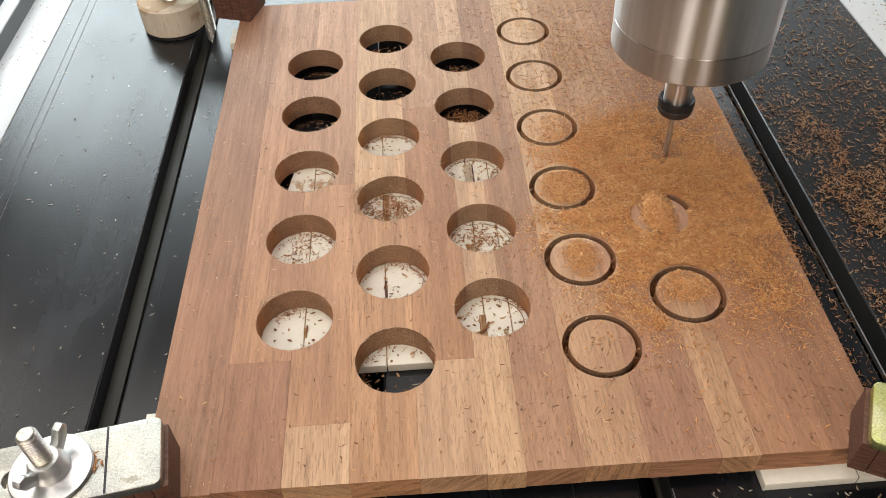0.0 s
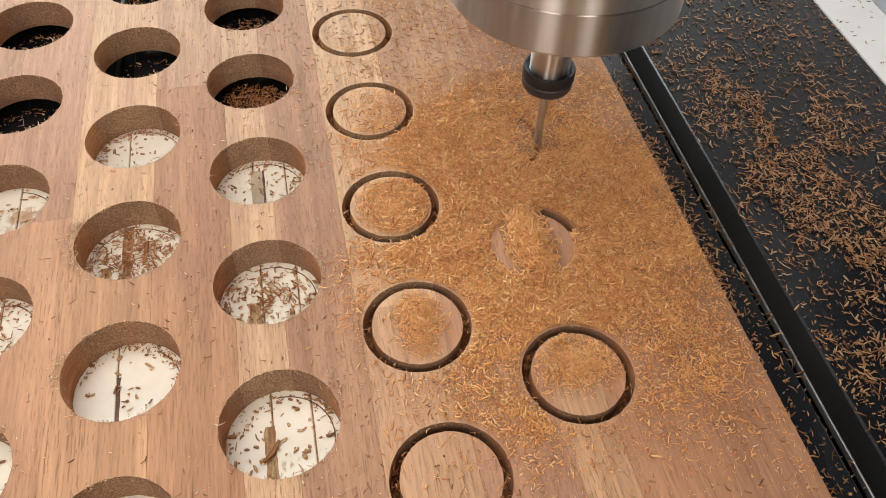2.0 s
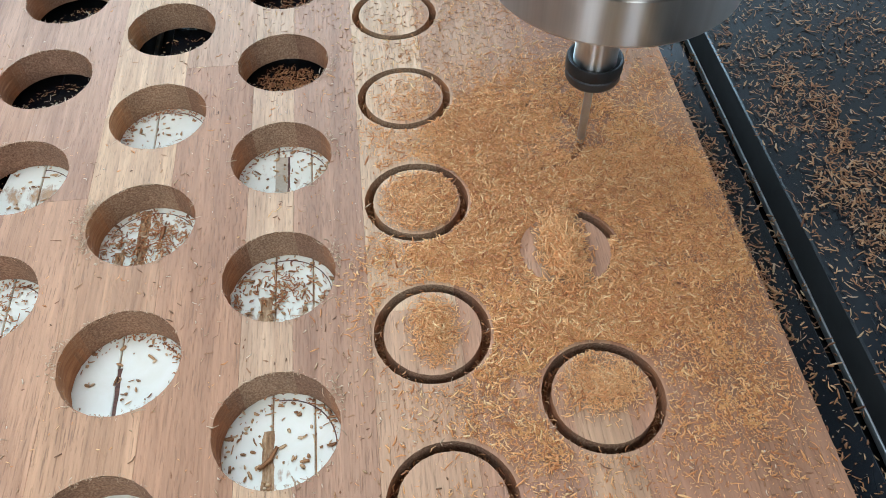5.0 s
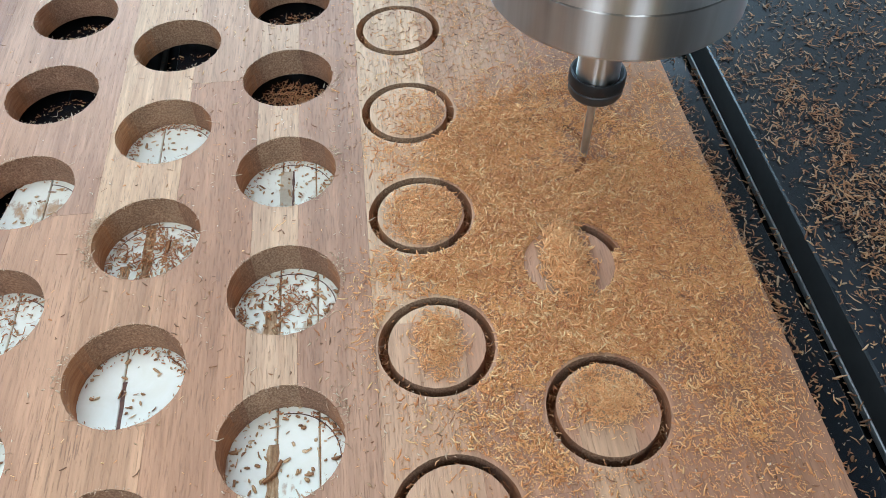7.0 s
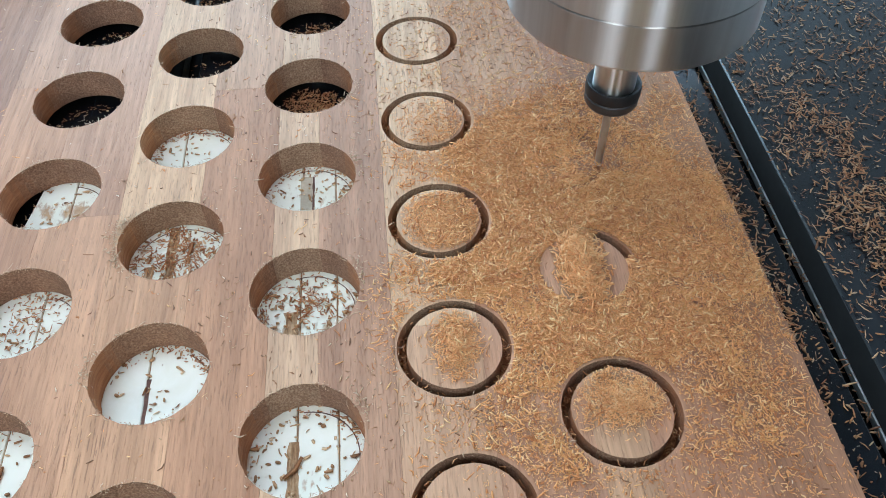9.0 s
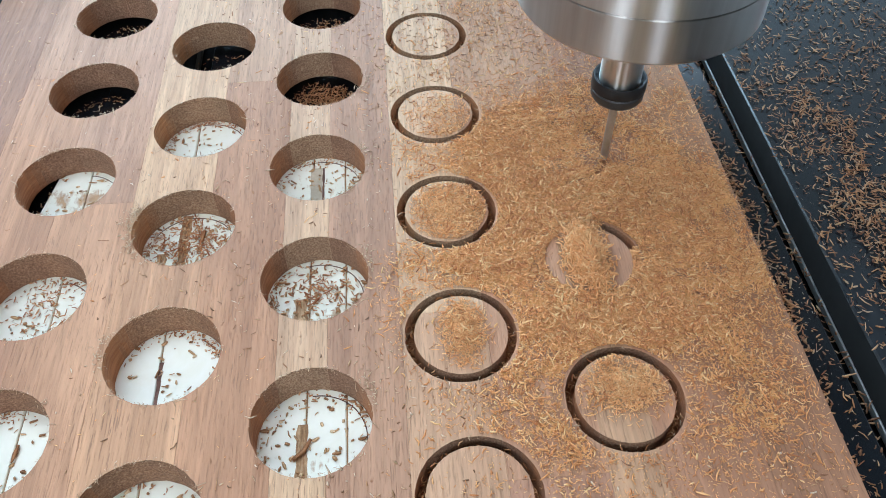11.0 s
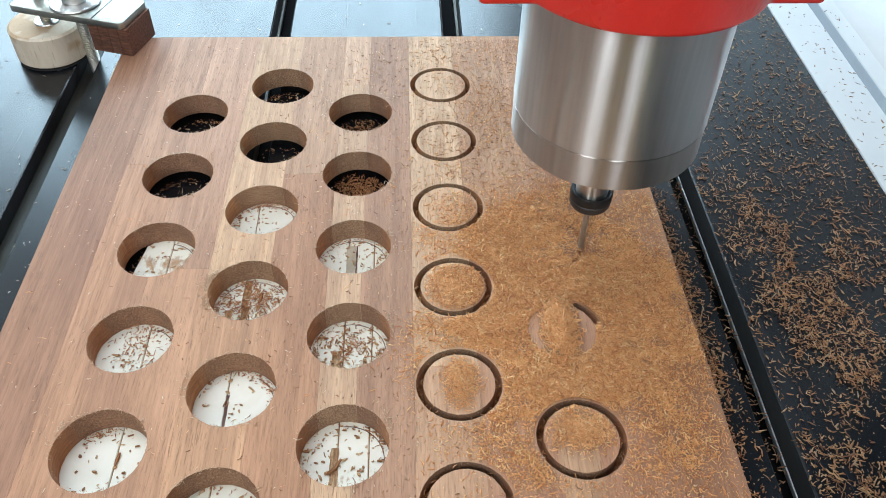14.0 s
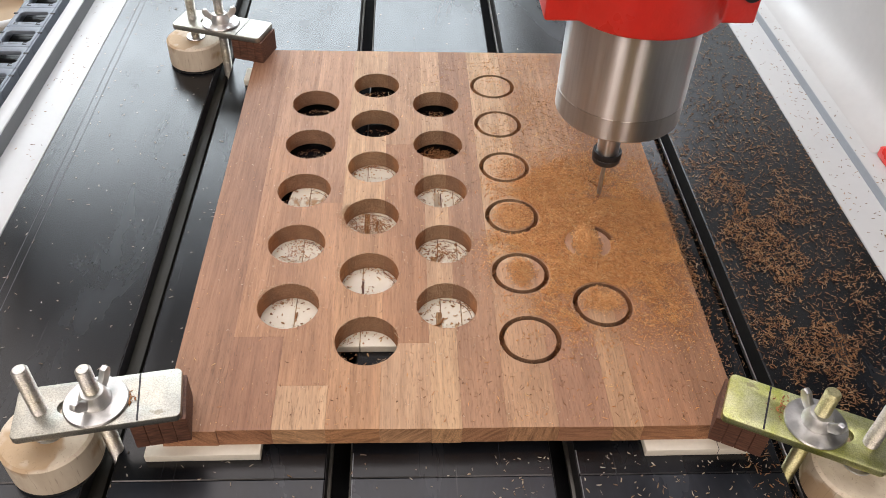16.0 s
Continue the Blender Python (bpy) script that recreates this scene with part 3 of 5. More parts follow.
part("red_foot", box(0.004, 0.034, -0.262, -0.2365, 0.0002, 0.010, 0.002), M_RED, cover, "red painted end block")

# ---- cable chain beside the near rail ----


def cable_chain():
    proto = None
    pitch = 0.0425
    for k in range(18):
        y = 0.0205 + pitch * k
        if proto is None:
            proto = link = thing("chain_link", -0.4265, y, -0.015, "light grey plastic cable chain link with a dark opening", "cable chain", "cable chain links")
            for sx in (-1, 1):
                part("side_plate", bevelled(prism(rounded(sx * 0.0190 - 0.0011, sx * 0.0190 + 0.0011, -0.0209, 0.0209, 0.001), -0.032, -0.0004), 0.0007), M_CHAIN, link)
                # notches and latch slots are drawn as black blocks on the surface
                part("notch", box(sx * 0.0190 - 0.0026, sx * 0.0190 + 0.0022, 0.0065, 0.0095, -0.0009, 0.0001, 0.0003, 1), M_DARK, link, "dark joint notch")
                hook = box(sx * 0.0115 - 0.0022, sx * 0.0115 - 0.0012, -0.0176, -0.0125, -0.0008, 0.00035)
                box(sx * 0.0115 - 0.0011, sx * 0.0115 + 0.0022, -0.0176, -0.0166, -0.0008, 0.00035, bm=hook)
                box(sx * 0.0115 - 0.0011, sx * 0.0115 + 0.0010, -0.0135, -0.0125, -0.0008, 0.00035, bm=hook)
                part("latch", hook, M_DARK, link, "dark snap-in latch slot", smooth=False)
            hole = [(0.0125, -0.0115), (0.0147, -0.0085), (0.0147, 0.0085), (0.0125, 0.0115), (-0.0115, 0.0115), (-0.0147, 0.0075), (-0.0147, -0.0085), (-0.0125, -0.0115)]
            part("top_frame", bevelled(carve(prism(rounded(-0.0178, 0.0178, -0.0211, 0.0211, 0.001), -0.0045, 0.0), prism(hole, -0.02, 0.01)), 0.0007), M_CHAIN, link)
            part("groove", box(-0.0055, 0.0045, -0.0156, -0.0148, -0.0006, 0.0002), M_FACE, link, "fine moulded groove in the cross bar", smooth=False)
            # black block stands in for the shade inside the link
            part("inner_shade", box(-0.0178, 0.0178, -0.0209, 0.0209, -0.032, -0.012), M_DARK, link, "black filling drawn as the shade inside the link")
        else:
            copy_thing(proto, pose(-0.4265 * PLAN, y * PLAN, -0.015 * PLAN))
    tray = thing("chain_tray", -0.4265, 0.4, -0.1 / PLAN, "black sheet-metal tray under the cable chain", "cable tray")
    part("tray_floor", box(-0.037, 0.06, -0.42, 0.42, 0.0, BZ - 0.0476, 0.001), M_DARK, tray)


cable_chain()

# pale cable lying in a loose coil on the bench beyond the chain


def tube(points, r, seg=12):
    bm = bmesh.new()
    rings = []
    for k, p in enumerate(points):
        d = (points[min(k + 1, len(points) - 1)] - points[max(k - 1, 0)]).normalized()
        side = d.cross(Vector((0, 0, 1))).normalized()
        up = side.cross(d)
        rings.append([bm.verts.new(p + (side * math.cos(a) + up * math.sin(a)) * r) for a in [2 * math.pi * j / seg for j in range(seg)]])
    for a, b in zip(rings, rings[1:]):
        for j in range(seg):
            bm.faces.new((a[j], a[(j + 1) % seg], b[(j + 1) % seg], b[j]))
    bm.faces.new(rings[0][::-1])
    bm.faces.new(rings[-1])
    bmesh.ops.recalc_face_normals(bm, faces=bm.faces[:])
    return bm


cable = thing("cable", -0.575, 0.66, -0.1 / PLAN, "pale grey cable lying in a loose coil on the bench", "cable")
part("loop", tube([Vector((0.055 * math.cos(a) + 0.004 * a, 0.075 * math.sin(a), 0.0065 + 0.0021 * a)) for a in [0.2 * k for k in range(64)]], 0.0062), M_WHITE, cable)

# ---- white spacers and the spoil board below the workpiece ----
BOT = 0.006


def spacer(x0, x1, y0, y1, turn=0.0, cracked=False):
    s = thing("spacer_strip", (x0 + x1) / 2, (y0 + y1) / 2, 0, "thin white wooden spacer strip that also shuts light out under the board", "spacer", "spacer strips", turn)
    w, h = (x1 - x0) / 2, (y1 - y0) / 2
    part("strip", box(-w, w, -h, h, 0.0, BOT - 0.0001, 0.0005), M_SPACER, s)
    if cracked:
        part("split", box(w * 0.35, w * 0.35 + 0.0003, -h - 0.0001, -h + 0.006, 0.0008, BOT - 0.0001 + 0.00005), M_INK, s, "dark split in the strip's edge")


spacer(-0.1765, -0.111, -0.073, -0.0125, 0.3)
spacer(0.113, 0.177, -0.0735, -0.005, 0.5, True)
# far strips run on out of sight to block window light under the board
spacer(-0.1765, -0.012, 0.330, 0.352, 0.3)
spacer(0.012, 0.166, 0.330, 0.352)
spoil = thing("spoil_board", -0.03, 0.1, 0, "scored white melamine scrap panel under the routed board", "scrap panel")
lines = [-0.1205, -0.1010, -0.0570, -0.0035, 0.0105, 0.052, 0.101, 0.150]
for a, b in zip(lines, lines[1:]):
    g = 0.0003
    slew = 0.011 if a == lines[0] else 0.0
    q = [(a + g + 0.03 - 2 * slew, 0.0070 - 0.1), (b - g + 0.03, 0.0070 - 0.1), (b - g + 0.03, 0.2025 - 0.1), (a + g + 0.03 + slew, 0.2025 - 0.1)]
    part("strip", bevelled(prism(q, 0.0, BOT - 0.0002), 0.0003, seg=1), M_SCRAP, spoil)
part("score_floor", box(-0.085, 0.178, -0.09, 0.10, 0.0003, 0.0048), M_CORE, spoil, "brown core showing in the scored lines")

part("score_bed", box(0.0254, 0.0304, 0.034, 0.0637, BOT - 0.0012, BOT - 0.00013), simple("dusty_score", (0.50, 0.42, 0.31), 0.8, 0.0, 0.2, 90), spoil, "dusty bed of a wide score")
# the brown core laid bare, and the arcs that the bit scored below the holes
for x0, x1, y0, y1 in ((-0.0066, -0.0031, 0.008, 0.0365), (0.0004, 0.0014, 0.134, 0.1637), (-0.0655, -0.0615, 0.105, 0.1185), (-0.0095, -0.0040, 0.070, 0.0907), (-0.0575, -0.0538, 0.108, 0.139), (-0.0572, -0.0558, 0.044, 0.066)):
    steps = [y0 - 0.1 + (y1 - y0) * k / 9 for k in range(10)]
    torn = [(x1 + 0.03 + rng.uniform(-0.14, 0.14) * (x1 - x0), y) for y in steps] + [(x0 + 0.03 + rng.uniform(-0.14, 0.14) * (x1 - x0), y) for y in steps[::-1]]
    part("bare_strip", prism(torn, BOT - 0.0012, BOT - 0.00012), M_PAD if x1 - x0 < 0.003 else M_CORE, spoil, "brown core laid bare along a scored line")
for cx, cy, a0, a1 in ((0.0, 0.03, -20, 95), (0.0, 0.09, -10, 110), (0.0, 0.15, 0, 120), (-0.05196, 0.06, -15, 60), (-0.05196, 0.12, 30, 150), (-0.05196, 0.18, 10, 100), (-0.10392, 0.09, -20, 70), (-0.10392, 0.15, 0, 80)):
    bm = bmesh.new()
    rim = [(cx + 0.03 + r * math.cos(radians(a)), cy - 0.1 + r * math.sin(radians(a))) for r, sweep in ((0.0176, range(a0, a1 + 1, 5)), (0.0172, range(a1, a0 - 1, -5))) for a in sweep]
    part("scored_arc", prism(rim[::-1], BOT - 0.0012, BOT - 0.00014, bm), M_PAD, spoil, "thin brown arc scored by the bit", smooth=False)

# ---- the routed board ----
TOP = 0.020
HOLE_R, BIT = 0.0199, 0.0033
COLX, ROWY = 0.05196, 0.060
BX0, BX1, BY0, BY1 = -0.1665, 0.1702, -0.0665, 0.3605
HOLES = [((i - 2) * COLX, (j + (0.5 if i % 2 == 0 else 0)) * ROWY) for i in (0, 1, 2) for j in range(6 - (i % 2 == 0))]
RINGS = [(COLX, j * ROWY) for j in range(6)] + [(2 * COLX, 0.5 * ROWY), (2 * COLX, 1.5 * ROWY)]
FRESH = (2 * COLX, 2.5 * ROWY)
PALE, TAN, ROSE, BROWN = (0.560, 0.355, 0.228), (0.500, 0.292, 0.176), (0.445, 0.246, 0.150), (0.400, 0.218, 0.137)
B0, B1 = BY0, BY1
# wood tones; far pieces are a tenth lighter, standing in for far-end sheen
STAVES = [
    (-0.1665, -0.135, [(B0, B1, (0.385, 0.204, 0.128))]),
    (-0.135, -0.104, [(B0, 0.0035, (0.345, 0.178, 0.111)), (0.0035, 0.22, (0.425, 0.226, 0.137)), (0.22, B1, (0.480, 0.274, 0.172))]),
    (-0.104, -0.0738, [(B0, -0.035, PALE), (-0.035, 0.135, (0.485, 0.268, 0.156)), (0.135, B1, (0.505, 0.292, 0.183))]),
    (-0.0738, -0.0425, [(B0, 0.118, (0.510, 0.285, 0.165)), (0.118, B1, (0.555, 0.342, 0.214))]),
    (-0.0425, -0.0125, [(B0, -0.0025, PALE), (-0.0025, 0.21, (0.430, 0.222, 0.128)), (0.21, B1, (0.530, 0.316, 0.198))]),
    (-0.0125, 0.005, [(B0, 0.045, (0.550, 0.350, 0.222)), (0.045, 0.30, (0.575, 0.368, 0.238)), (0.30, B1, PALE)]),
    (0.005, 0.0312, [(B0, B1, (0.425, 0.236, 0.150))]),
    (0.0312, 0.0612, [(B0, 0.07, (0.525, 0.318, 0.200)), (0.07, B1, (0.625, 0.410, 0.268))]),
    (0.0612, 0.093, [(B0, 0.004, (0.375, 0.206, 0.138)), (0.004, 0.16, (0.470, 0.264, 0.162)), (0.16, B1, (0.555, 0.330, 0.200))]),
    (0.093, 0.1105, [(B0, 0.10, (0.530, 0.325, 0.205)), (0.10, B1, (0.550, 0.326, 0.198))]),
    (0.1105, 0.143, [(B0, 0.24, (0.425, 0.232, 0.142)), (0.24, B1, (0.495, 0.276, 0.170))]),
    (0.143, 0.1702, [(B0, 0.12, (0.405, 0.220, 0.136)), (0.12, B1, (0.490, 0.272, 0.166))]),
]


def wobbly_ring(cx, cy, r, amount, n=72):
    """A circle with a torn, uneven edge."""
    return [(cx + (r + rng.uniform(-amount, amount)) * math.cos(2 * math.pi * k / n), cy + (r + rng.uniform(-amount, amount)) * math.sin(2 * math.pi * k / n)) for k in range(n)]


def plug(cx, cy, z1, bm, n=72):
    """Cutter for a hole routed in two passes: the first, upper one a hair wider."""
    low, high = wobbly_ring(0, 0, HOLE_R, 0.00014, n), wobbly_ring(0, 0, HOLE_R + 0.0002, 0.00014, n)
    step = z1 - 0.0068 + rng.uniform(-0.0006, 0.0006)
    loops = [[bm.verts.new((cx + x, cy + y, z)) for x, y in ring] for ring, z in ((low, -0.005), (low, step), (high, step + 0.0012), (high, z1 + 0.005))]
    for a, b in zip(loops, loops[1:]):
        for k in range(n):
            bm.faces.new((a[k], a[(k + 1) % n], b[(k + 1) % n], b[k]))
    bm.faces.new(loops[0][::-1])
    bm.faces.new(loops[-1])


def annulus(cx, cy, r0, r1, z0, z1, bm, n=72):
    loops = []
    for r, z in ((r0, z0), (r1, z0), (r1, z1), (r0, z1)):
        loops.append([bm.verts.new((cx + (r + rng.uniform(-0.00012, 0.00012)) * math.cos(2 * math.pi * k / n), cy + (r + rng.uniform(-0.00012, 0.00012)) * math.sin(2 * math.pi * k / n), z)) for k in range(n)])
    for i in range(4):
        a, b = loops[i], loops[(i + 1) % 4]
        for k in range(n):
            bm.faces.new((a[k], a[(k + 1) % n], b[(k + 1) % n], b[k]))


def islands(bm):
    """The separate pieces of a bmesh, each a bmesh of its own; bm is freed."""
    todo, out = set(bm.verts), []
    groups = []
    while todo:
        stack, seen = [todo.pop()], []
        while stack:
            v = stack.pop()
            seen.append(v)
            for e in v.link_edges:
                w = e.other_vert(v)
                if w in todo:
                    todo.remove(w)
                    stack.append(w)
        groups.append(seen)
    for seen in groups:
        p = bmesh.new()
        at = {v: p.verts.new(v.co) for v in seen}
        for f in {f for v in seen for f in v.link_faces}:
            p.faces.new([at[v] for v in f.verts]).material_index = f.material_index
        p.normal_update()
        out.append(p)
    bm.free()
    return out


def board():
    ob = thing("routed_board", 0, 0, BOT, "laminated hardwood board routed with rows of round holes and grooves", "wooden board")
    z1 = TOP - BOT
    for x0, x1, pieces in STAVES:
        for y0, y1, tone in pieces:
            gap = 0.00003
            bm = box(x0 + gap, x1 - gap, y0 + (gap if y0 > B0 else rng.uniform(-0.0004, 0.0004)), y1 - gap, 0.0, z1)
            bevelled(bm, 0.00005, seg=1)
            if y0 <= B0:  # the worn front arris
                arris = [e for e in bm.edges if abs(e.verts[0].co.y - e.verts[1].co.y) < 1e-5 and abs(e.verts[0].co.x - e.verts[1].co.x) > 0.01 and min(v.co.z for v in e.verts) > z1 - 0.0001 and e.verts[0].co.y < B0 + 0.0006]
                bmesh.ops.bevel(bm, geom=arris, offset=rng.uniform(0.0004, 0.0007), segments=3, affect="EDGES", profile=0.5, clamp_overlap=True)
            cutter = bmesh.new()
            hit = False
            for cx, cy in HOLES:
                if x0 - 0.021 < cx < x1 + 0.021 and y0 - 0.021 < cy < y1 + 0.021:
                    plug(cx, cy, z1, cutter)
                    hit = True
            for cx, cy in RINGS:
                if x0 - 0.021 < cx < x1 + 0.021 and y0 - 0.021 < cy < y1 + 0.021:
                    annulus(cx, cy, HOLE_R - BIT, HOLE_R, 0.0018, z1 + 0.005, cutter)
                    hit = True
            cx, cy = FRESH
            if x0 - 0.021 < cx < x1 + 0.021 and y0 - 0.021 < cy < y1 + 0.021:
                annulus(cx, cy, HOLE_R - BIT, HOLE_R, z1 - 0.0016, z1 + 0.005, cutter)
                hit = True
            if hit:
                bm = carve(bm, cutter)
            else:
                cutter.free()
            for v in bm.verts:
                v.co *= PLAN
            bm.normal_update()
            for f in bm.faces:
                c = f.calc_center_median() / PLAN
                near = min(math.hypot(c.x - hx, c.y - hy) for hx, hy in HOLES + RINGS + [FRESH])
                inner = abs(f.normal.z) < 0.5 and 0.0155 < near < 0.0208 and not (abs(f.normal.x) > 0.9 and min(c.x - x0, x1 - c.x) < 0.0002) and not (abs(f.normal.y) > 0.9 and min(c.y - y0, y1 - c.y) < 0.0002)
                floor_ = c.z < z1 - 0.001 and f.normal.z > 0.5
                ends = abs(f.normal.y) > 0.9 and (c.y < B0 + 0.001 or c.y > B1 - 0.001)
                f.material_index = 2 if ends else 1 if inner or floor_ else 0
            k, kg = rng.uniform(0.93, 1.07), rng.uniform(0.98, 1.02)
            for piece in islands(bm):
                me = bpy.data.meshes.new("stave")
                me.materials.append(M_STAVE)
                me.materials.append(M_CUT)
                me.materials.append(M_END)
                piece.to_mesh(me)
                piece.free()
                st = new("stave", me)
                st.parent = ob
                dusted = min(1, max(0, ((x0 + x1) / 2 - 0.02) / 0.09))  # dust rubbed into the grain near the cutter
                st.color = (tone[0] * k, tone[1] * k * kg * (0.985 - 0.03 * dusted), tone[2] * k * (0.93 - 0.05 * dusted), 1)
    return ob


board()

# ---- chips and dust ----


def chip_mesh(name, places, material, label, category, length, width, curl=0.5, tilt=0.35, joints=3):
    """Torn curled slivers, three-sided and of uneven width. places: rows of x, y, z in plan units; length: shortest and longest."""
    n, J = len(places), joints
    g = np.random.default_rng(len(name) * 7 + n)
    P = np.asarray(places, float)
    L = length[0] + (length[1] - length[0]) * g.beta(1.0, 2.2, n)
    W = g.uniform(width[0], width[1], n)
    yaw, pit = g.uniform(0, 2 * np.pi, n), np.abs(g.normal(0, tilt, n)) * g.choice([-1, 1], n)
    bend, phi = g.normal(0, curl * 2.0, n), g.uniform(-0.5, 1.1, n)
    d = np.stack([np.cos(yaw) * np.cos(pit), np.sin(yaw) * np.cos(pit), np.sin(pit)], 1)
    side = np.stack([-np.sin(yaw), np.cos(yaw), np.zeros(n)], 1)
    up = np.cross(d, side)
    across = side * np.cos(phi)[:, None] + up * np.abs(np.sin(phi))[:, None] * np.sign(bend)[:, None]
    mid = P + np.abs(np.sin(pit))[:, None] * (L / 2)[:, None] * np.array([0, 0, 0.8])
    verts = np.zeros((n, J * 3, 3))
    for j in range(J):
        u = j / (J - 1) - 0.5
        c = mid + d * (L * u * (1 - np.clip(bend * u, -1.4, 1.4) ** 2 / 6))[:, None] + across * (L * bend * u * u * 0.5)[:, None]
        w = W * g.uniform(0.65, 1.15, n) * (0.62 if j in (0, J - 1) else 1.0)
        verts[:, 3 * j] = c - side * w[:, None]
        verts[:, 3 * j + 1] = c + side * w[:, None]
        verts[:, 3 * j + 2] = c + up * (w * 0.55)[:, None]
    tri = [(0, 2, 1), (3 * J - 3, 3 * J - 2, 3 * J - 1)]
    for j in range(J - 1):
        for a, b in ((0, 1), (1, 2), (2, 0)):
            p, q, r, t = 3 * j + a, 3 * j + b, 3 * j + 3 + a, 3 * j + 3 + b
            tri += [(p, q, t), (p, t, r)]
    tri = np.array(tri)
    faces = (tri[None] + 3 * J * np.arange(n)[:, None, None]).reshape(-1)
    me = bpy.data.meshes.new(name)
    me.vertices.add(n * 3 * J)
    me.vertices.foreach_set("co", (verts * PLAN).reshape(-1))
    me.loops.add(len(faces))
    me.loops.foreach_set("vertex_index", faces.astype(np.int32))
    nf = n * len(tri)
    me.polygons.add(nf)
    me.polygons.foreach_set("loop_start", np.arange(0, nf * 3, 3, dtype=np.int32))
    me.update(calc_edges=True)
    me.validate()
    me.materials.append(material)
    return tagged(new(name, me), label, category, kind="stuff")


G = np.random.default_rng(11)


def clumps(x, y, scale, seed):
    """Smooth uneven field, about 0 to 1."""
    r = np.random.default_rng(seed)
    out = np.zeros_like(x)
    for _ in range(14):
        a, ph, f = r.uniform(0, 2 * np.pi), r.uniform(0, 2 * np.pi), r.uniform(0.5, 1.6) * scale
        out += np.sin(f * (x * np.cos(a) + y * np.sin(a)) + ph)
    return 1 / (1 + np.exp(-out * 0.9))


def smooth_step(v, a, b):
    t = np.clip((v - a) / (b - a), 0, 1)
    return t * t * (3 - 2 * t)


def board_density(x, y):
    """How thickly chips lie on the board."""
    c = clumps(x, y, 90, 3)
    left = 0.040 + 0.008 * np.sin(y * 60) + 0.030 * smooth_step(y, 0.14, 0.22)
    d = smooth_step(x, left - 0.016, left + 0.03) * smooth_step(y, -0.022, 0.098 + 0.10 * (x - 0.1)) * (1 - smooth_step(y, 0.138, 0.235))
    d *= (1 - 0.66 * smooth_step(x + 0.004 * np.sin(y * 130), 0.144, 0.168)) * (1 - 0.55 * np.exp(-((x - 0.135) / 0.035) ** 2 - ((y - 0.165) / 0.035) ** 2))
    d = d * (0.62 + 0.92 * c) * (0.72 + 0.70 * clumps(x, y, 330, 13)) * (1 - 0.40 * smooth_step(y, 0.155, 0.215))
    thin = 0.0012 + 0.075 * smooth_step(x, 0.02, 0.08) * smooth_step(y, -0.05, 0.05) * (1 - 0.5 * smooth_step(y, 0.30, 0.40)) + 0.004 * smooth_step(x, -0.04, 0.03)
    return np.clip(np.maximum(d, thin * (0.5 + c)), 0, 1)


def scatter_board(count, seed):
    g = np.random.default_rng(seed)
    x, y = g.uniform(BX0 + 0.002, BX1 - 0.001, count), g.uniform(BY0 + 0.002, BY1 - 0.002, count)
    dens = board_density(x, y)
    keep = g.uniform(0, 1, count) < dens
    z = np.full(count, TOP + 0.0004)
    for cx, cy in HOLES:
        keep &= np.hypot(x - cx, y - cy) > HOLE_R + 0.0012
    for k, (cx, cy) in enumerate(RINGS):
        r = np.hypot(x - cx, y - cy)
        groove = (r > HOLE_R - BIT - 0.0008) & (r < HOLE_R + 0.0010)
        if k == 7:  # the last finished ring is mostly filled; a short arc stays open
            ang = np.degrees(np.arctan2(y - cy, x - cx))
            keep &= ~(groove & (ang > 12) & (ang < 66))
            inside = r < HOLE_R - BIT + 0.0006
            mound = np.exp(-((x - cx + 0.001) / 0.0046) ** 2 - ((y - cy) / 0.0125) ** 4)
            keep &= ~(inside & (g.uniform(0, 1, count) > mound * 1.25))
            z = np.where(r < HOLE_R, TOP + 0.0004 + 0.0042 * mound * np.clip(1.15 - (r / HOLE_R) ** 4, 0, 1) * g.uniform(0.1, 1, count), z)
        else:
            keep &= ~groove
            inside = r < HOLE_R - BIT
            if k == 1:
                m = np.exp(-(((x - cx) / 0.0060) ** 2 + ((y - cy - 0.001) / 0.0105) ** 2)) * (0.45 + 0.9 * clumps(x, y, 520, 88))
                keep &= ~(inside & (g.uniform(0, 1, count) > m * 1.2))
                z = np.where(inside, z + 0.0018 * m * g.uniform(0, 1, count), z)
            if k == 0:
                keep &= ~(inside & (g.uniform(0, 1, count) > 0.25))
            if k == 6:
                keep &= ~(inside & (g.uniform(0, 1, count) > 0.75 * smooth_step(y - cy, -0.011, 0.005)))
    # heaps thrown up round the ring that is being cut
    r = np.hypot(x - FRESH[0], y - FRESH[1])
    heap = np.exp(-((r - HOLE_R - 0.002) / 0.005) ** 2) * (0.4 + 0.6 * clumps(x, y, 160, 9))
    z = z + 0.0010 * heap * g.uniform(0, 1, count)
    groove = (r > HOLE_R - BIT) & (r < HOLE_R)
    ang = np.degrees(np.arctan2(y - FRESH[1], x - FRESH[0]))
    keep &= ~((r > HOLE_R - BIT * 0.55) & (r < HOLE_R + 0.0002) & (np.abs(ang + 45) < 52) & (g.uniform(0, 1, count) < 0.75))
    z = np.where(groove, TOP - 0.0002 + 0.0012 * g.uniform(0, 1, count), z)
    z = z + 0.0015 * dens * g.uniform(0, 1, count) * (0.3 + 0.9 * clumps(x, y, 380, 15))
    return np.stack([x, y, z], 1)[keep]


dense = scatter_board(900000, 21)
cut_at = int(len(dense) * 0.81)
chip_mesh("fine_sawdust", dense[:cut_at], M_CHIP, "fine orange-brown sawdust spread over the board", "sawdust", (0.0004, 0.0018), (0.00012, 0.00028), 0.3, 0.13, joints=2)
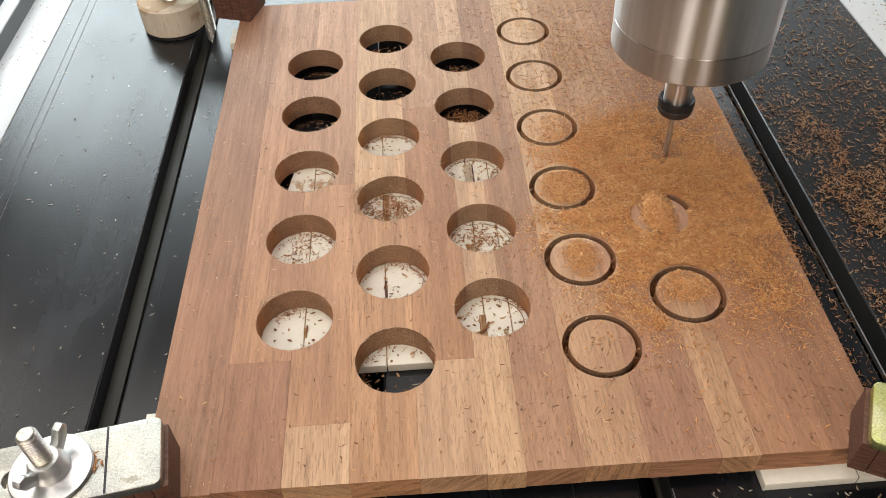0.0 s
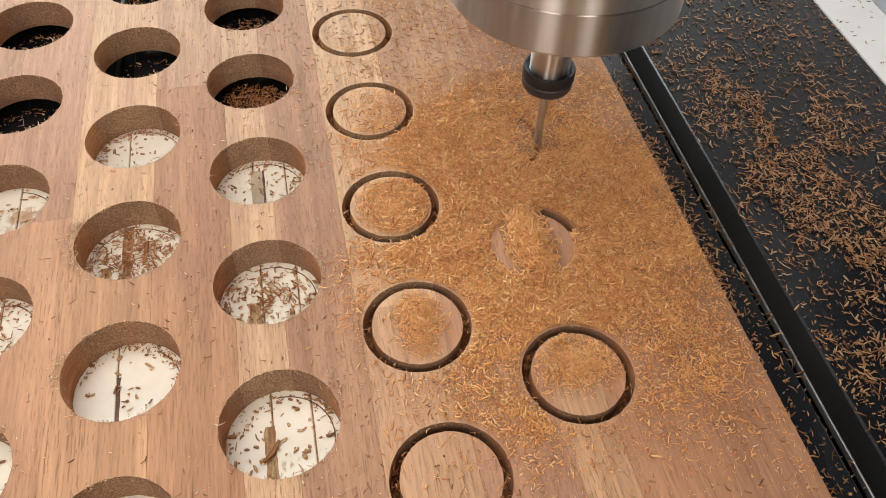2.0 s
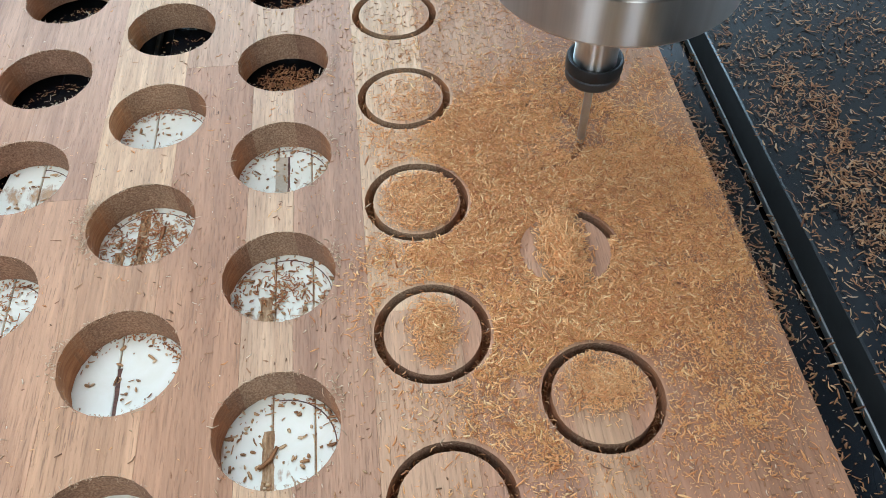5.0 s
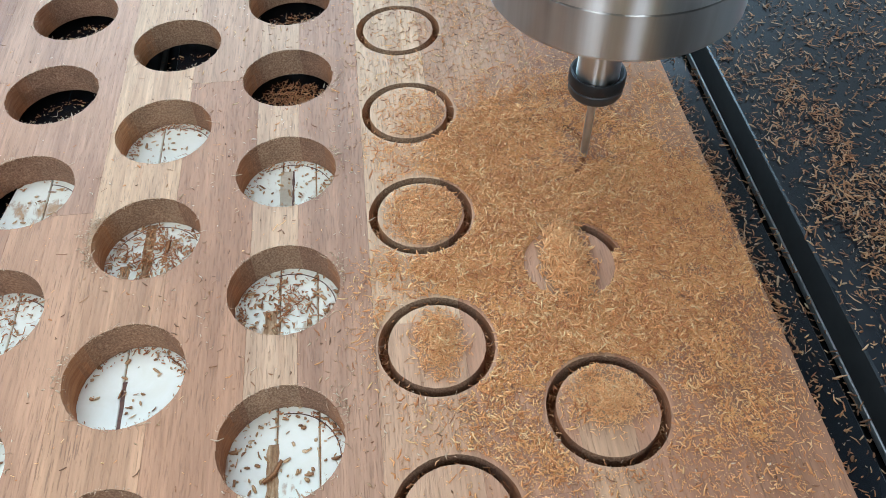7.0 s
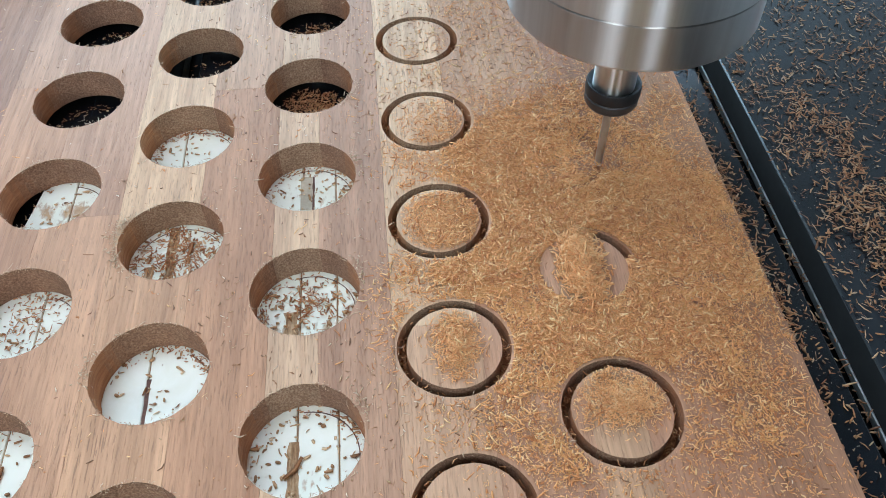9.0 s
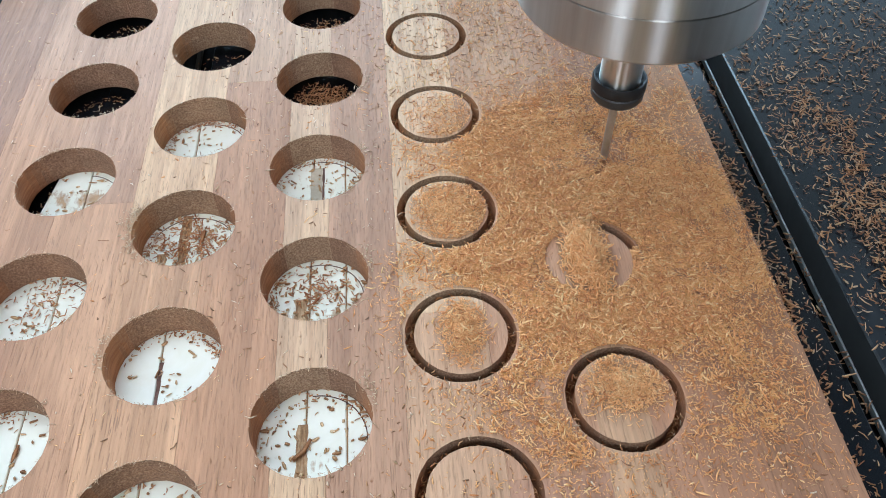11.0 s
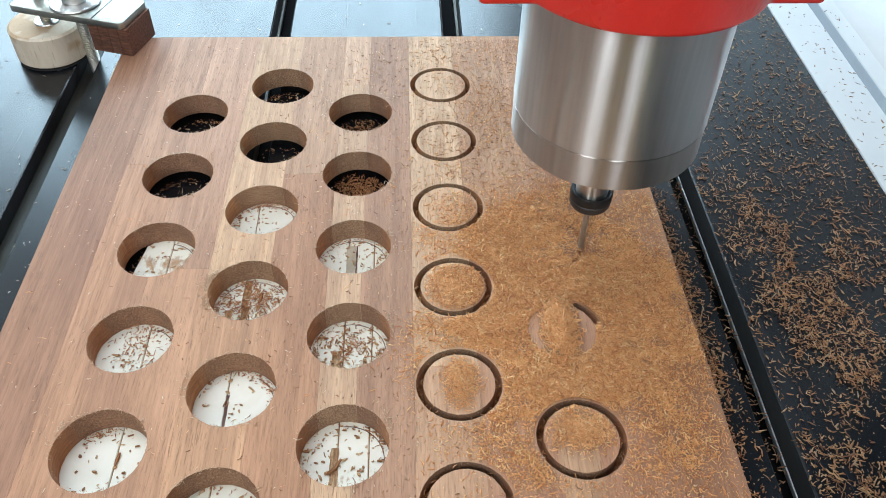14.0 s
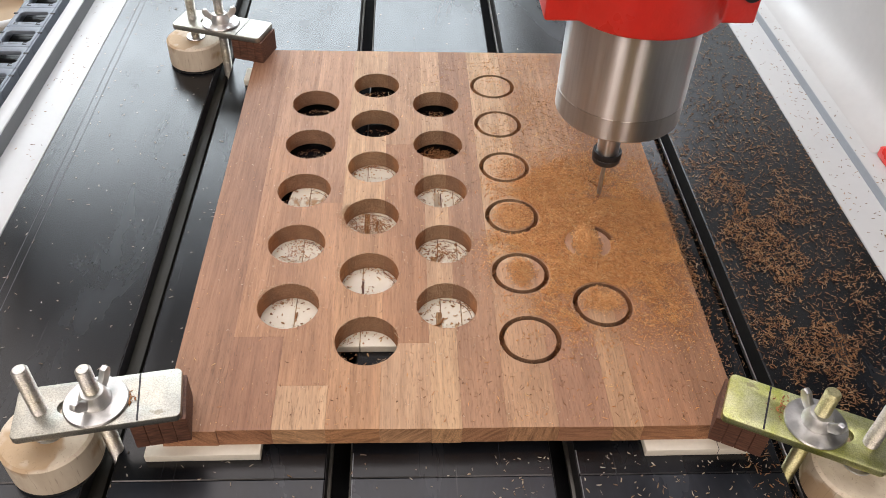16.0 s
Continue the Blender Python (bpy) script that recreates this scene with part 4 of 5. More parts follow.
chip_mesh("wood_shavings", dense[cut_at:] + np.array([0, 0, 0.0005]), M_SHAVING, "orange-brown router shavings strewn over the board", "wood chips", (0.0009, 0.0050), (0.00013, 0.00042), 0.5, 0.20)
# the bed of powder under the thick chips


def powder_layer(step=0.0006):
    nx, ny = int(0.150 / step), int(0.30 / step)
    gx, gy = np.meshgrid(0.027 + step * np.arange(nx + 1), 0.0 + step * np.arange(ny + 1), indexing="ij")
    g = np.random.default_rng(8)
    d = board_density(gx, gy)
    hz = TOP + 0.00005 + 0.00055 * np.clip(d, 0, 1) * (0.35 * g.uniform(0, 1, gx.shape) + 0.65 * clumps(gx, gy, 900, 55))
    gx = gx + g.uniform(-0.3, 0.3, gx.shape) * step
    gy = gy + g.uniform(-0.3, 0.3, gy.shape) * step
    mx, my = (gx[:-1, :-1] + gx[1:, 1:]) / 2, (gy[:-1, :-1] + gy[1:, 1:]) / 2
    keep = g.uniform(0, 1, mx.shape) < smooth_step(board_density(mx, my) * (0.80 + 0.5 * clumps(mx, my, 420, 66)), 0.26, 0.74) * (1 - 0.6 * smooth_step(my, 0.135, 0.19))
    keep &= mx < BX1 - 0.001
    for cx, cy in HOLES:
        keep &= np.hypot(mx - cx, my - cy) > HOLE_R + 0.0016
    for cx, cy in RINGS:
        keep &= np.hypot(mx - cx, my - cy) > HOLE_R + 0.0010
    r, ang = np.hypot(mx - FRESH[0], my - FRESH[1]), np.degrees(np.arctan2(my - FRESH[1], mx - FRESH[0]))
    keep &= ~((r > HOLE_R - BIT * 0.6) & (r < HOLE_R + 0.0003) & (np.abs(ang + 45) < 50))
    i, j = np.nonzero(keep)
    at = lambda a, b: a * (ny + 1) + b
    quads = np.stack([at(i, j), at(i + 1, j), at(i + 1, j + 1), at(i, j + 1)], 1)
    used, back = np.unique(quads, return_inverse=True)
    me = bpy.data.meshes.new("sawdust_powder")
    co = np.stack([gx.reshape(-1), gy.reshape(-1), hz.reshape(-1)], 1)[used] * PLAN
    me.from_pydata(co.tolist(), [], back.reshape(-1, 4).tolist())
    me.materials.append(M_POWDER)
    return tagged(new("sawdust_powder", me), "fine orange wood powder lying under the chips", "sawdust", kind="stuff")


powder_layer()
# fuller slivers on the middle heap and round the fresh ring
n = 2600
cx, cy = RINGS[7]
hx, hy = G.normal(cx - 0.001, 0.0034, n), G.normal(cy, 0.0080, n)
hr = np.hypot(hx - cx, hy - cy)
hz = TOP + 0.0005 + 0.0052 * np.exp(-((hx - cx + 0.001) / 0.0055) ** 2) * np.clip(1 - (hr / 0.021) ** 4, 0, 1) * G.uniform(0.15, 1, n)
ok = hr < 0.0195
chip_mesh("chip_heap", np.stack([hx, hy, hz], 1)[ok], M_CHIP, "small heap of wood chips on the cut disc", "wood chips", (0.002, 0.0068), (0.0002, 0.0005), 0.8, 0.45, joints=4)
# reddish, freshly torn chips thrown up beside the ring being cut
m = 240
a = np.radians(np.where(G.uniform(0, 1, m) < 0.55, G.normal(168, 16, m), G.normal(236, 16, m)))
r = HOLE_R - 0.0012 + np.abs(G.normal(0, 0.0030, m))
chip_mesh("fresh_chips", np.stack([FRESH[0] + r * np.cos(a), FRESH[1] + r * np.sin(a), TOP + 0.0012 + G.uniform(0, 0.0022, m) * np.exp(-((r - HOLE_R) / 0.004) ** 2)], 1), M_SHAVING, "reddish-brown fresh chips round the ring being cut", "wood chips", (0.0010, 0.0036), (0.0001, 0.00028), 0.5, 0.4)
# a drift of redder shavings towards the board's edge
n = 9000
x, y = G.normal(0.140, 0.022, n), G.normal(0.088, 0.036, n)
ok = (x < BX1 - 0.001) & (np.hypot(x - RINGS[7][0], y - RINGS[7][1]) > HOLE_R) & (np.hypot(x - RINGS[6][0], y - RINGS[6][1]) > HOLE_R + 0.001) & (G.uniform(0, 1, n) < 0.15 + 0.8 * clumps(x, y, 120, 61) * clumps(x, y, 420, 62))
chip_mesh("reddish_shavings", np.stack([x, y, TOP + 0.0008 + G.uniform(0, 0.0010, n)], 1)[ok], chip_material("reddish_shavings", [(0.0, (0.360, 0.130, 0.046)), (0.4, (0.560, 0.234, 0.086)), (0.8, (0.700, 0.333, 0.127)), (1.0, (0.820, 0.468, 0.198))]), "redder shavings drifted towards the board's edge", "wood chips", (0.0008, 0.0034), (0.00012, 0.00032), 0.5, 0.18)
# small heaps left on the other discs
rows = []
for k, m, dx, dy, sx, sy in ((1, 1300, 0.001, 0.001, 0.0036, 0.0068), (2, 1500, 0.0, 0.0, 0.0070, 0.0070), (6, 1500, 0.002, 0.0035, 0.0070, 0.0048), (3, 260, 0.001, 0.002, 0.008, 0.008)):
    cx, cy = RINGS[k]
    hx, hy = G.normal(cx + dx, sx, m), G.normal(cy + dy, sy, m)
    hz = TOP + 0.0003 + 0.0016 * np.exp(-((hx - cx - dx) / sx) ** 2 - ((hy - cy - dy) / sy) ** 2) * G.uniform(0, 1, m)
    rows.append(np.stack([hx, hy, hz], 1)[np.hypot(hx - cx, hy - cy) < HOLE_R - BIT - 0.0012])
chip_mesh("disc_chips", np.concatenate(rows), M_CHIP, "thin heaps of wood chips on the ringed discs", "wood chips", (0.0010, 0.0036), (0.00011, 0.00028), 0.5, 0.22)
# chips that fell into the grooves; the last finished ring is silted up but for a short arc
rows = []
for k, (cx, cy) in enumerate(RINGS):
    m = 3600 if k == 7 else 360
    a = G.uniform(0, 2 * np.pi, m)
    if k == 7:
        deg = np.degrees(a)
        a = a[(deg < 12) | (deg > 66)]
    r = G.uniform(HOLE_R - BIT + 0.0003, HOLE_R - 0.0003, len(a))
    if k == 7:
        fill = np.stack([cx + r * np.cos(a), cy + r * np.sin(a), TOP - 0.0001 - 0.0022 * G.uniform(0, 1, len(a)) ** 2], 1)
    else:
        z = np.minimum(BOT + 0.002 + np.abs(G.normal(0, 0.0040, len(a))), TOP)
        rows.append(np.stack([cx + r * np.cos(a), cy + r * np.sin(a), z], 1))
chip_mesh("groove_chips", np.concatenate(rows), M_FRESH, "reddish-brown chips lying in the routed grooves", "wood chips", (0.0015, 0.004), (0.0002, 0.0004), 0.6, 0.5)
chip_mesh("groove_fill", fill, M_CHIP, "orange sawdust filling the last routed groove", "sawdust", (0.0008, 0.0024), (0.0002, 0.0004), 0.4, 0.2)
# torn fibres round the rims
rows = []
for k, (cx, cy) in enumerate(HOLES + RINGS):
    m = 170 if k < len(HOLES) else 18
    a = np.where(G.uniform(0, 1, m) < 0.45, G.uniform(0, 2 * np.pi, m), np.radians(G.choice([95, 130, 280], m) + G.normal(0, 22, m)))
    r = HOLE_R + G.normal(0.0001, 0.0006, m)
    rows.append(np.stack([cx + r * np.cos(a), cy + r * np.sin(a), TOP + G.uniform(-0.0003, 0.0003, m)], 1))
chip_mesh("torn_fibres", np.concatenate(rows), M_FIBRE, "torn pale wood fibres along the hole rims", "wood fibres", (0.0004, 0.0018), (0.00007, 0.00018), 0.7, 0.4)
# longer splinters leaning over the rims, and pale crumbs all over the board
rows = []
for k, (cx, cy) in enumerate(HOLES + RINGS):
    m = 7 if k < len(HOLES) else 3
    a = np.radians(G.choice([120, 200, 300, 20], m) + G.normal(0, 16, m))
    r = HOLE_R + G.normal(0.0004, 0.0010, m)
    rows.append(np.stack([cx + r * np.cos(a), cy + r * np.sin(a), np.full(m, TOP + 0.0003)], 1))
chip_mesh("rim_splinters", np.concatenate(rows), M_FIBRE, "loose pale splinters leaning over the hole rims", "splinters", (0.0025, 0.0068), (0.00012, 0.0003), 0.9, 0.25)
x, y = G.uniform(BX0 + 0.003, BX1 - 0.003, 8600), G.uniform(BY0 + 0.003, BY1 - 0.003, 8600)
ok = G.uniform(0, 1, 8600) < 0.06 + 0.90 * smooth_step(x, -0.07, 0.03) * clumps(x, y, 70, 77)
for cx, cy in HOLES + RINGS:
    ok &= np.hypot(x - cx, y - cy) > HOLE_R + 0.001
chip_mesh("stray_chips", np.stack([x, y, np.full(8600, TOP + 0.0003)], 1)[ok], chip_material("stray_wood_chips", [(0.0, (0.42, 0.20, 0.10)), (0.3, (0.60, 0.36, 0.20)), (0.6, (0.72, 0.51, 0.34)), (1.0, (0.82, 0.66, 0.50))]), "small pale and brown chips strewn over the board", "wood chips", (0.0006, 0.0028), (0.00014, 0.00034), 0.3, 0.10)
x, y = G.uniform(-0.13, BX1 - 0.002, 8600), G.uniform(-0.06, BY1 - 0.003, 8600)
ok = G.uniform(0, 1, 8600) < (0.05 + 0.14 * smooth_step(x, -0.10, -0.01) + 0.48 * smooth_step(x, 0.0, 0.07)) * (0.35 + 0.65 * smooth_step(y, 0.10, 0.22)) * (0.4 + 0.9 * clumps(x, y, 60, 91)) * (1 - 0.65 * smooth_step(board_density(x, y), 0.1, 0.5))
for cx, cy in HOLES + RINGS:
    r = np.hypot(x - cx, y - cy)
    ok &= (r > HOLE_R + 0.001) | ((r < HOLE_R - BIT - 0.001) & (cx > 0.03))
chip_mesh("brown_shavings", np.stack([x, y, np.full(8600, TOP + 0.0003)], 1)[ok], chip_material("brown_shavings", [(0.0, (0.22, 0.085, 0.035)), (0.5, (0.36, 0.16, 0.07)), (1.0, (0.52, 0.27, 0.12))]), "reddish-brown shavings strewn over the board", "wood chips", (0.0010, 0.0044), (0.00012, 0.00030), 0.4, 0.12)
x, y = G.uniform(BX0 + 0.004, BX1 - 0.004, 2600), G.uniform(BY0 + 0.004, BY1 - 0.004, 2600)
ok = G.uniform(0, 1, 2600) < (0.10 + 0.50 * smooth_step(x, -0.11, 0.02) + 0.25 * (1 - smooth_step(y, -0.01, 0.05))) * (0.3 + 0.9 * clumps(x, y, 50, 17)) * (1 - 0.65 * smooth_step(board_density(x, y), 0.1, 0.5))
for cx, cy in HOLES + RINGS:
    r = np.hypot(x - cx, y - cy)
    ok &= (r > HOLE_R + 0.001) | ((r < HOLE_R - BIT - 0.001) & (cx > 0.03))
chip_mesh("dark_crumbs", np.stack([x, y, np.full(2600, TOP + 0.0003)], 1)[ok], M_BROWNCHIP, "dark brown crumbs strewn over the board", "wood chips", (0.0008, 0.0036), (0.00014, 0.00036), 0.6, 0.12)
# thicker chips strewn over the far half of the board
n = 3000
x, y = G.uniform(-0.05, BX1 - 0.003, n), G.uniform(0.13, BY1 - 0.004, n)
ok = G.uniform(0, 1, n) < (0.12 + 0.55 * smooth_step(x, -0.03, 0.05)) * smooth_step(y, 0.16, 0.23) * (0.4 + 0.8 * clumps(x, y, 80, 19))
for cx, cy in HOLES + RINGS:
    r = np.hypot(x - cx, y - cy)
    ok &= (r > HOLE_R + 0.001) | ((r < HOLE_R - BIT - 0.001) & (cx > 0.03))
chip_mesh("far_shavings", np.stack([x, y, np.full(n, TOP + 0.0004)], 1)[ok], chip_material("mixed_shavings", [(0.0, (0.20, 0.085, 0.036)), (0.4, (0.38, 0.18, 0.080)), (0.6, (0.62, 0.36, 0.16)), (1.0, (0.80, 0.56, 0.28))]), "brown and yellow chips strewn over the far half of the board", "wood chips", (0.0008, 0.0046), (0.00018, 0.00046), 0.4, 0.14)
# pale crumbs heaped on the rims where the cutter left each hole
rows = []
for cx, cy, deg, m in ((-COLX, 0.12, 165, 100), (-COLX, 0.12, 205, 45), (0.0, 0.09, 20, 40), (-2 * COLX, 0.03, 150, 30), (0.0, 0.15, 15, 30), (-COLX, 0.06, 170, 35), (0.0, 0.03, 30, 30), (0.0, 0.21, 340, 40)):
    a, r = np.radians(G.normal(deg, 13, m)), HOLE_R + 0.0004 + np.abs(G.normal(0, 0.0024, m))
    rows.append(np.stack([cx + r * np.cos(a), cy + r * np.sin(a), TOP + 0.0003 + 0.0010 * G.uniform(0, 1, m)], 1))
chip_mesh("rim_crumbs", np.concatenate(rows), M_FIBRE, "pale wood crumbs heaped on the hole rims", "wood crumbs", (0.0006, 0.0028), (0.00014, 0.00038), 0.5, 0.3)
# debris seen through the holes
rows = []
for cx, cy in HOLES:
    heavy = 1.0 if (abs(cx + COLX) < 0.01 and abs(cy - 0.12) < 0.01) or (abs(cx) < 0.01) else 0.45
    m = int(110 * heavy)
    a, r = G.uniform(0, 2 * np.pi, m), HOLE_R * np.sqrt(G.uniform(0, 1, m))
    x, y = cx + r * np.cos(a), cy + r * np.sin(a)
    onp = (x > -0.117) & (y > 0.0075) & (y < 0.2015)
    rows.append(np.stack([x, y, np.where(onp, BOT, 0.0) + 0.0003], 1))
chip_mesh("fallen_chips", np.concatenate(rows), M_FLAKE, "brown chips lying on the panel below the holes", "wood chips", (0.0005, 0.0040), (0.00022, 0.00080), 0.25, 0.04)


# crescents of dust at the foot of the hole walls
rows = []
for i, (cx, cy) in enumerate(HOLES):
    m = (200, 70, 130, 50)[i % 4]
    a = np.radians((150, 60, 210, 110, 30)[i % 5] + G.normal(0, 42, m))
    r = (HOLE_R - 0.0007) * (1 - np.abs(G.normal(0, 0.10, m)))
    x, y = cx + r * np.cos(a), cy + r * np.sin(a)
    onp = (x > -0.117) & (y > 0.0075) & (y < 0.2015)
    rows.append(np.stack([x, y, np.where(onp, BOT, 0.0) + 0.0002 + 0.0012 * G.uniform(0, 1, m) * smooth_step(r, HOLE_R * 0.85, HOLE_R)], 1))
chip_mesh("wall_foot_dust", np.concatenate(rows), M_FRESH, "reddish dust gathered at the foot of the hole walls", "wood dust", (0.0005, 0.0022), (0.00014, 0.0004), 0.3, 0.2)
# one hole is silted up with reddish dust, another with a loose pile on the bed; a few splinters lie on the panel
rows = []
for cx, cy, m, spread, heap in ((-COLX, 0.12, 620, 0.0105, 0.0008), (0.0, 0.21, 900, 0.009, 0.003), (0.0, 0.09, 200, 0.007, 0.0006), (-2 * COLX, 0.09, 160, 0.008, 0.0006), (0.0, 0.27, 260, 0.008, 0.001)):
    x, y = G.normal(cx, spread, m), G.normal(cy + 0.004, spread, m)
    ok = np.hypot(x - cx, y - cy) < HOLE_R - 0.001
    rows.append(np.stack([x, y, np.where((y < 0.2) & (y > 0.0075), BOT, 0.0) + 0.0003 + heap * G.uniform(0, 1, m)], 1)[ok])
chip_mesh("hole_dust", np.concatenate(rows), M_FRESH, "reddish chips piled at the bottom of the holes", "wood chips", (0.0010, 0.0042), (0.00014, 0.0004), 0.4, 0.25)
rows = [(-0.004, 0.026, BOT), (-0.048, 0.126, BOT), (-0.100, 0.033, BOT)]
chip_mesh("splinters", np.array(rows) + np.array([0, 0, 0.0008]), M_BEDCHIP, "long brown splinters on the panel below the holes", "splinters", (0.006, 0.011), (0.0005, 0.0010), 0.15, 0.02)


def scatter_bed(count, seed):
    """Chips on the bed beside the board: thick bands on the cutting side, crumbs elsewhere."""
    g = np.random.default_rng(seed)
    x, y = g.uniform(0.1712, 0.3245, count), g.uniform(-0.30, 0.60, count)
    c = clumps(x, y, 75, 31) * 0.55 + clumps(x, y, 230, 32) * 0.55
    d = np.exp(-((x - 0.252) / 0.042) ** 2) * smooth_step(y, -0.13, 0.0) * (1 - smooth_step(y, 0.13, 0.27))
    d = 1.25 * d * smooth_step(c, 0.35, 0.85) + 0.14 * (1 - smooth_step(y, 0.25, 0.6)) * smooth_step(y, -0.2, 0.1) + 0.03
    d = np.where(x < 0.198, 1.4 * smooth_step(y, 0.03, 0.09) * (1 - smooth_step(y, 0.15, 0.24)) * (1 - smooth_step(x, 0.176, 0.190)) + 0.12, d)
    keep = g.uniform(0, 1, count) < d * 0.75
    keep &= np.abs(x - SLOTS[3]) > SLOT_W / 2 - 0.0005
    return np.stack([x, y, 0.0005 + 0.0016 * np.clip(d, 0, 1) * g.uniform(0, 1, count)], 1)[keep]


chip_mesh("bed_chips", scatter_bed(82000, 41), M_BEDCHIP, "orange and brown wood chips scattered over the black bed", "wood chips", (0.0006, 0.0066), (0.00014, 0.00058), 0.5, 0.16, joints=3)
n = 9000
x, y = G.uniform(0.172, 0.3245, n), G.uniform(-0.25, 0.55, n)
ok = (G.uniform(0, 1, n) < (1 - 0.8 * smooth_step(y, 0.1, 0.5)) * (0.25 + 0.75 * clumps(x, y, 90, 71))) & (np.abs(x - SLOTS[3]) > SLOT_W / 2)
chip_mesh("bed_dust", np.stack([x, y, np.full(n, 0.0002)], 1)[ok], chip_material("pale_dust_specks", [(0.0, (0.20, 0.12, 0.07)), (0.5, (0.36, 0.25, 0.16)), (1.0, (0.52, 0.43, 0.33))]), "fine pale wood dust speckled over the black bed", "wood dust", (0.0003, 0.0013), (0.00010, 0.00022), 0.2, 0.1, joints=2)
n = 900
x, y = G.uniform(0.210, 0.3235, n), 0.20 + np.abs(G.normal(0, 0.17, n))
ok = G.uniform(0, 1, n) < 0.25 + 0.8 * clumps(x, y, 60, 23)
chip_mesh("far_bed_chips", np.stack([x, y, np.full(n, 0.0005)], 1)[ok], M_BROWNCHIP, "dark brown chips scattered over the far end of the bed", "wood chips", (0.0012, 0.0056), (0.00026, 0.00062), 0.45, 0.12)
n = 2600
x, y = 0.1708 + np.abs(G.normal(0, 0.0075, n)), G.normal(0.115, 0.065, n)
ok = (x < SLOTS[3] - SLOT_W / 2) & (x > 0.1712) & (G.uniform(0, 1, n) < 0.25 + 0.9 * clumps(x, y, 140, 33))
chip_mesh("edge_chips", np.stack([x, y, 0.0004 + 0.0030 * np.exp(-(x - 0.171) / 0.006) * G.uniform(0, 1, n)], 1)[ok], M_FRESH, "reddish chips piled on the bed along the board's edge", "wood chips", (0.0010, 0.0050), (0.00016, 0.00046), 0.5, 0.25)
n = 560
x = np.where(G.uniform(0, 1, n) < 0.72, G.uniform(-0.323, -0.168, n), G.uniform(-0.168, 0.19, n))
y = np.where(x < -0.168, G.uniform(-0.16, 0.55, n), np.where(G.uniform(0, 1, n) < 0.5, G.uniform(-0.16, -0.07, n), G.uniform(0.364, 0.6, n)))
ok = np.ones(n, bool)
for c in SLOTS:
    ok &= np.abs(x - c) > SLOT_W / 2
chip_mesh("bed_crumbs", np.stack([x, y, np.full(n, 0.0004)], 1)[ok], chip_material("pale_crumbs", [(0.0, (0.12, 0.085, 0.06)), (0.35, (0.34, 0.25, 0.18)), (0.7, (0.52, 0.44, 0.36)), (1.0, (0.66, 0.61, 0.55))]), "pale crumbs of wood sprinkled over the black bed", "wood chips", (0.0008, 0.0042), (0.0002, 0.0005), 0.4, 0.1)
n = 420
x = np.where(G.uniform(0, 1, n) < 0.78, G.uniform(0.327, 0.370, n), G.uniform(-0.357, -0.327, n))
y = G.uniform(-0.05, 0.55, n)
z = np.where(x > 0.36, 0.0098, 0.0007)
chip_mesh("rail_chips", np.stack([x, y, z], 1), M_BROWNCHIP, "dark wood crumbs on the white side rails", "wood chips", (0.0012, 0.0042), (0.0003, 0.0006), 0.4, 0.1)
n = 500
chip_mesh("slot_chips", np.stack([SLOTS[3] + G.uniform(-0.006, 0.006, n), G.uniform(-0.1, 0.3, n), np.full(n, -0.0155)], 1), M_BROWNCHIP, "chips lying in the T-slot", "wood chips", (0.0015, 0.005), (0.0003, 0.0005), 0.5, 0.2)

n = 260
x = np.where(G.uniform(0, 1, n) < 0.82, G.uniform(0.02, 0.19, n), G.uniform(-0.16, 0.05, n))
y = -0.072 - np.abs(G.normal(0, 0.032, n))
ok = np.ones(n, bool)
for c in SLOTS:
    ok &= np.abs(x - c) > SLOT_W / 2
for sx0, sx1 in ((-0.178, -0.110), (0.112, 0.178)):
    ok &= ~((x > sx0) & (x < sx1) & (y > -0.0755))
chip_mesh("front_crumbs", np.stack([x, y, np.full(n, 0.0004)], 1)[ok], chip_material("whitish_crumbs", [(0.0, (0.30, 0.19, 0.11)), (0.4, (0.58, 0.46, 0.33)), (1.0, (0.78, 0.72, 0.62))]), "pale wood crumbs on the bed before the board", "wood chips", (0.0005, 0.0046), (0.00014, 0.00055), 0.3, 0.1)

# ---- hold-down clamps ----


def threaded(r, z0, z1, pitch=0.0016, cx=0.0, cy=0.0):
    prof = [(r * 0.55, z0), (r * 0.82, z0 + 0.0006)]
    z = z0 + 0.001
    while z < z1 - 0.0019:
        prof += [(r * 0.99, z + pitch * 0.42), (r * 0.99, z + pitch * 0.58), (r * 0.82, z + pitch * 0.98)]
        z += pitch
    prof += [(r * 0.84, z1 - 0.0008), (r * 0.72, z1)]
    return lathe(prof, 28, cx, cy)


def wing(s):
    """One swept-up wing of a wing nut, in the upright plane through its axis."""
    prof = [(0.0045, 0.0010), (0.0088, 0.0020), (0.0136, 0.0060), (0.0156, 0.0105), (0.0140, 0.0132), (0.0108, 0.0124), (0.0076, 0.0078), (0.0045, 0.0068)]
    bm = bmesh.new()
    a = [bm.verts.new((s * x, -0.0019, z)) for x, z in prof]
    b = [bm.verts.new((s * x, 0.0019, z)) for x, z in prof]
    m = len(prof)
    for k in range(m):
        bm.faces.new((a[k], a[(k + 1) % m], b[(k + 1) % m], b[k]))
    bm.faces.new(a[::-1])
    bm.faces.new(b)
    bmesh.ops.recalc_face_normals(bm, faces=bm.faces[:])
    return bevelled(bm, 0.0007)


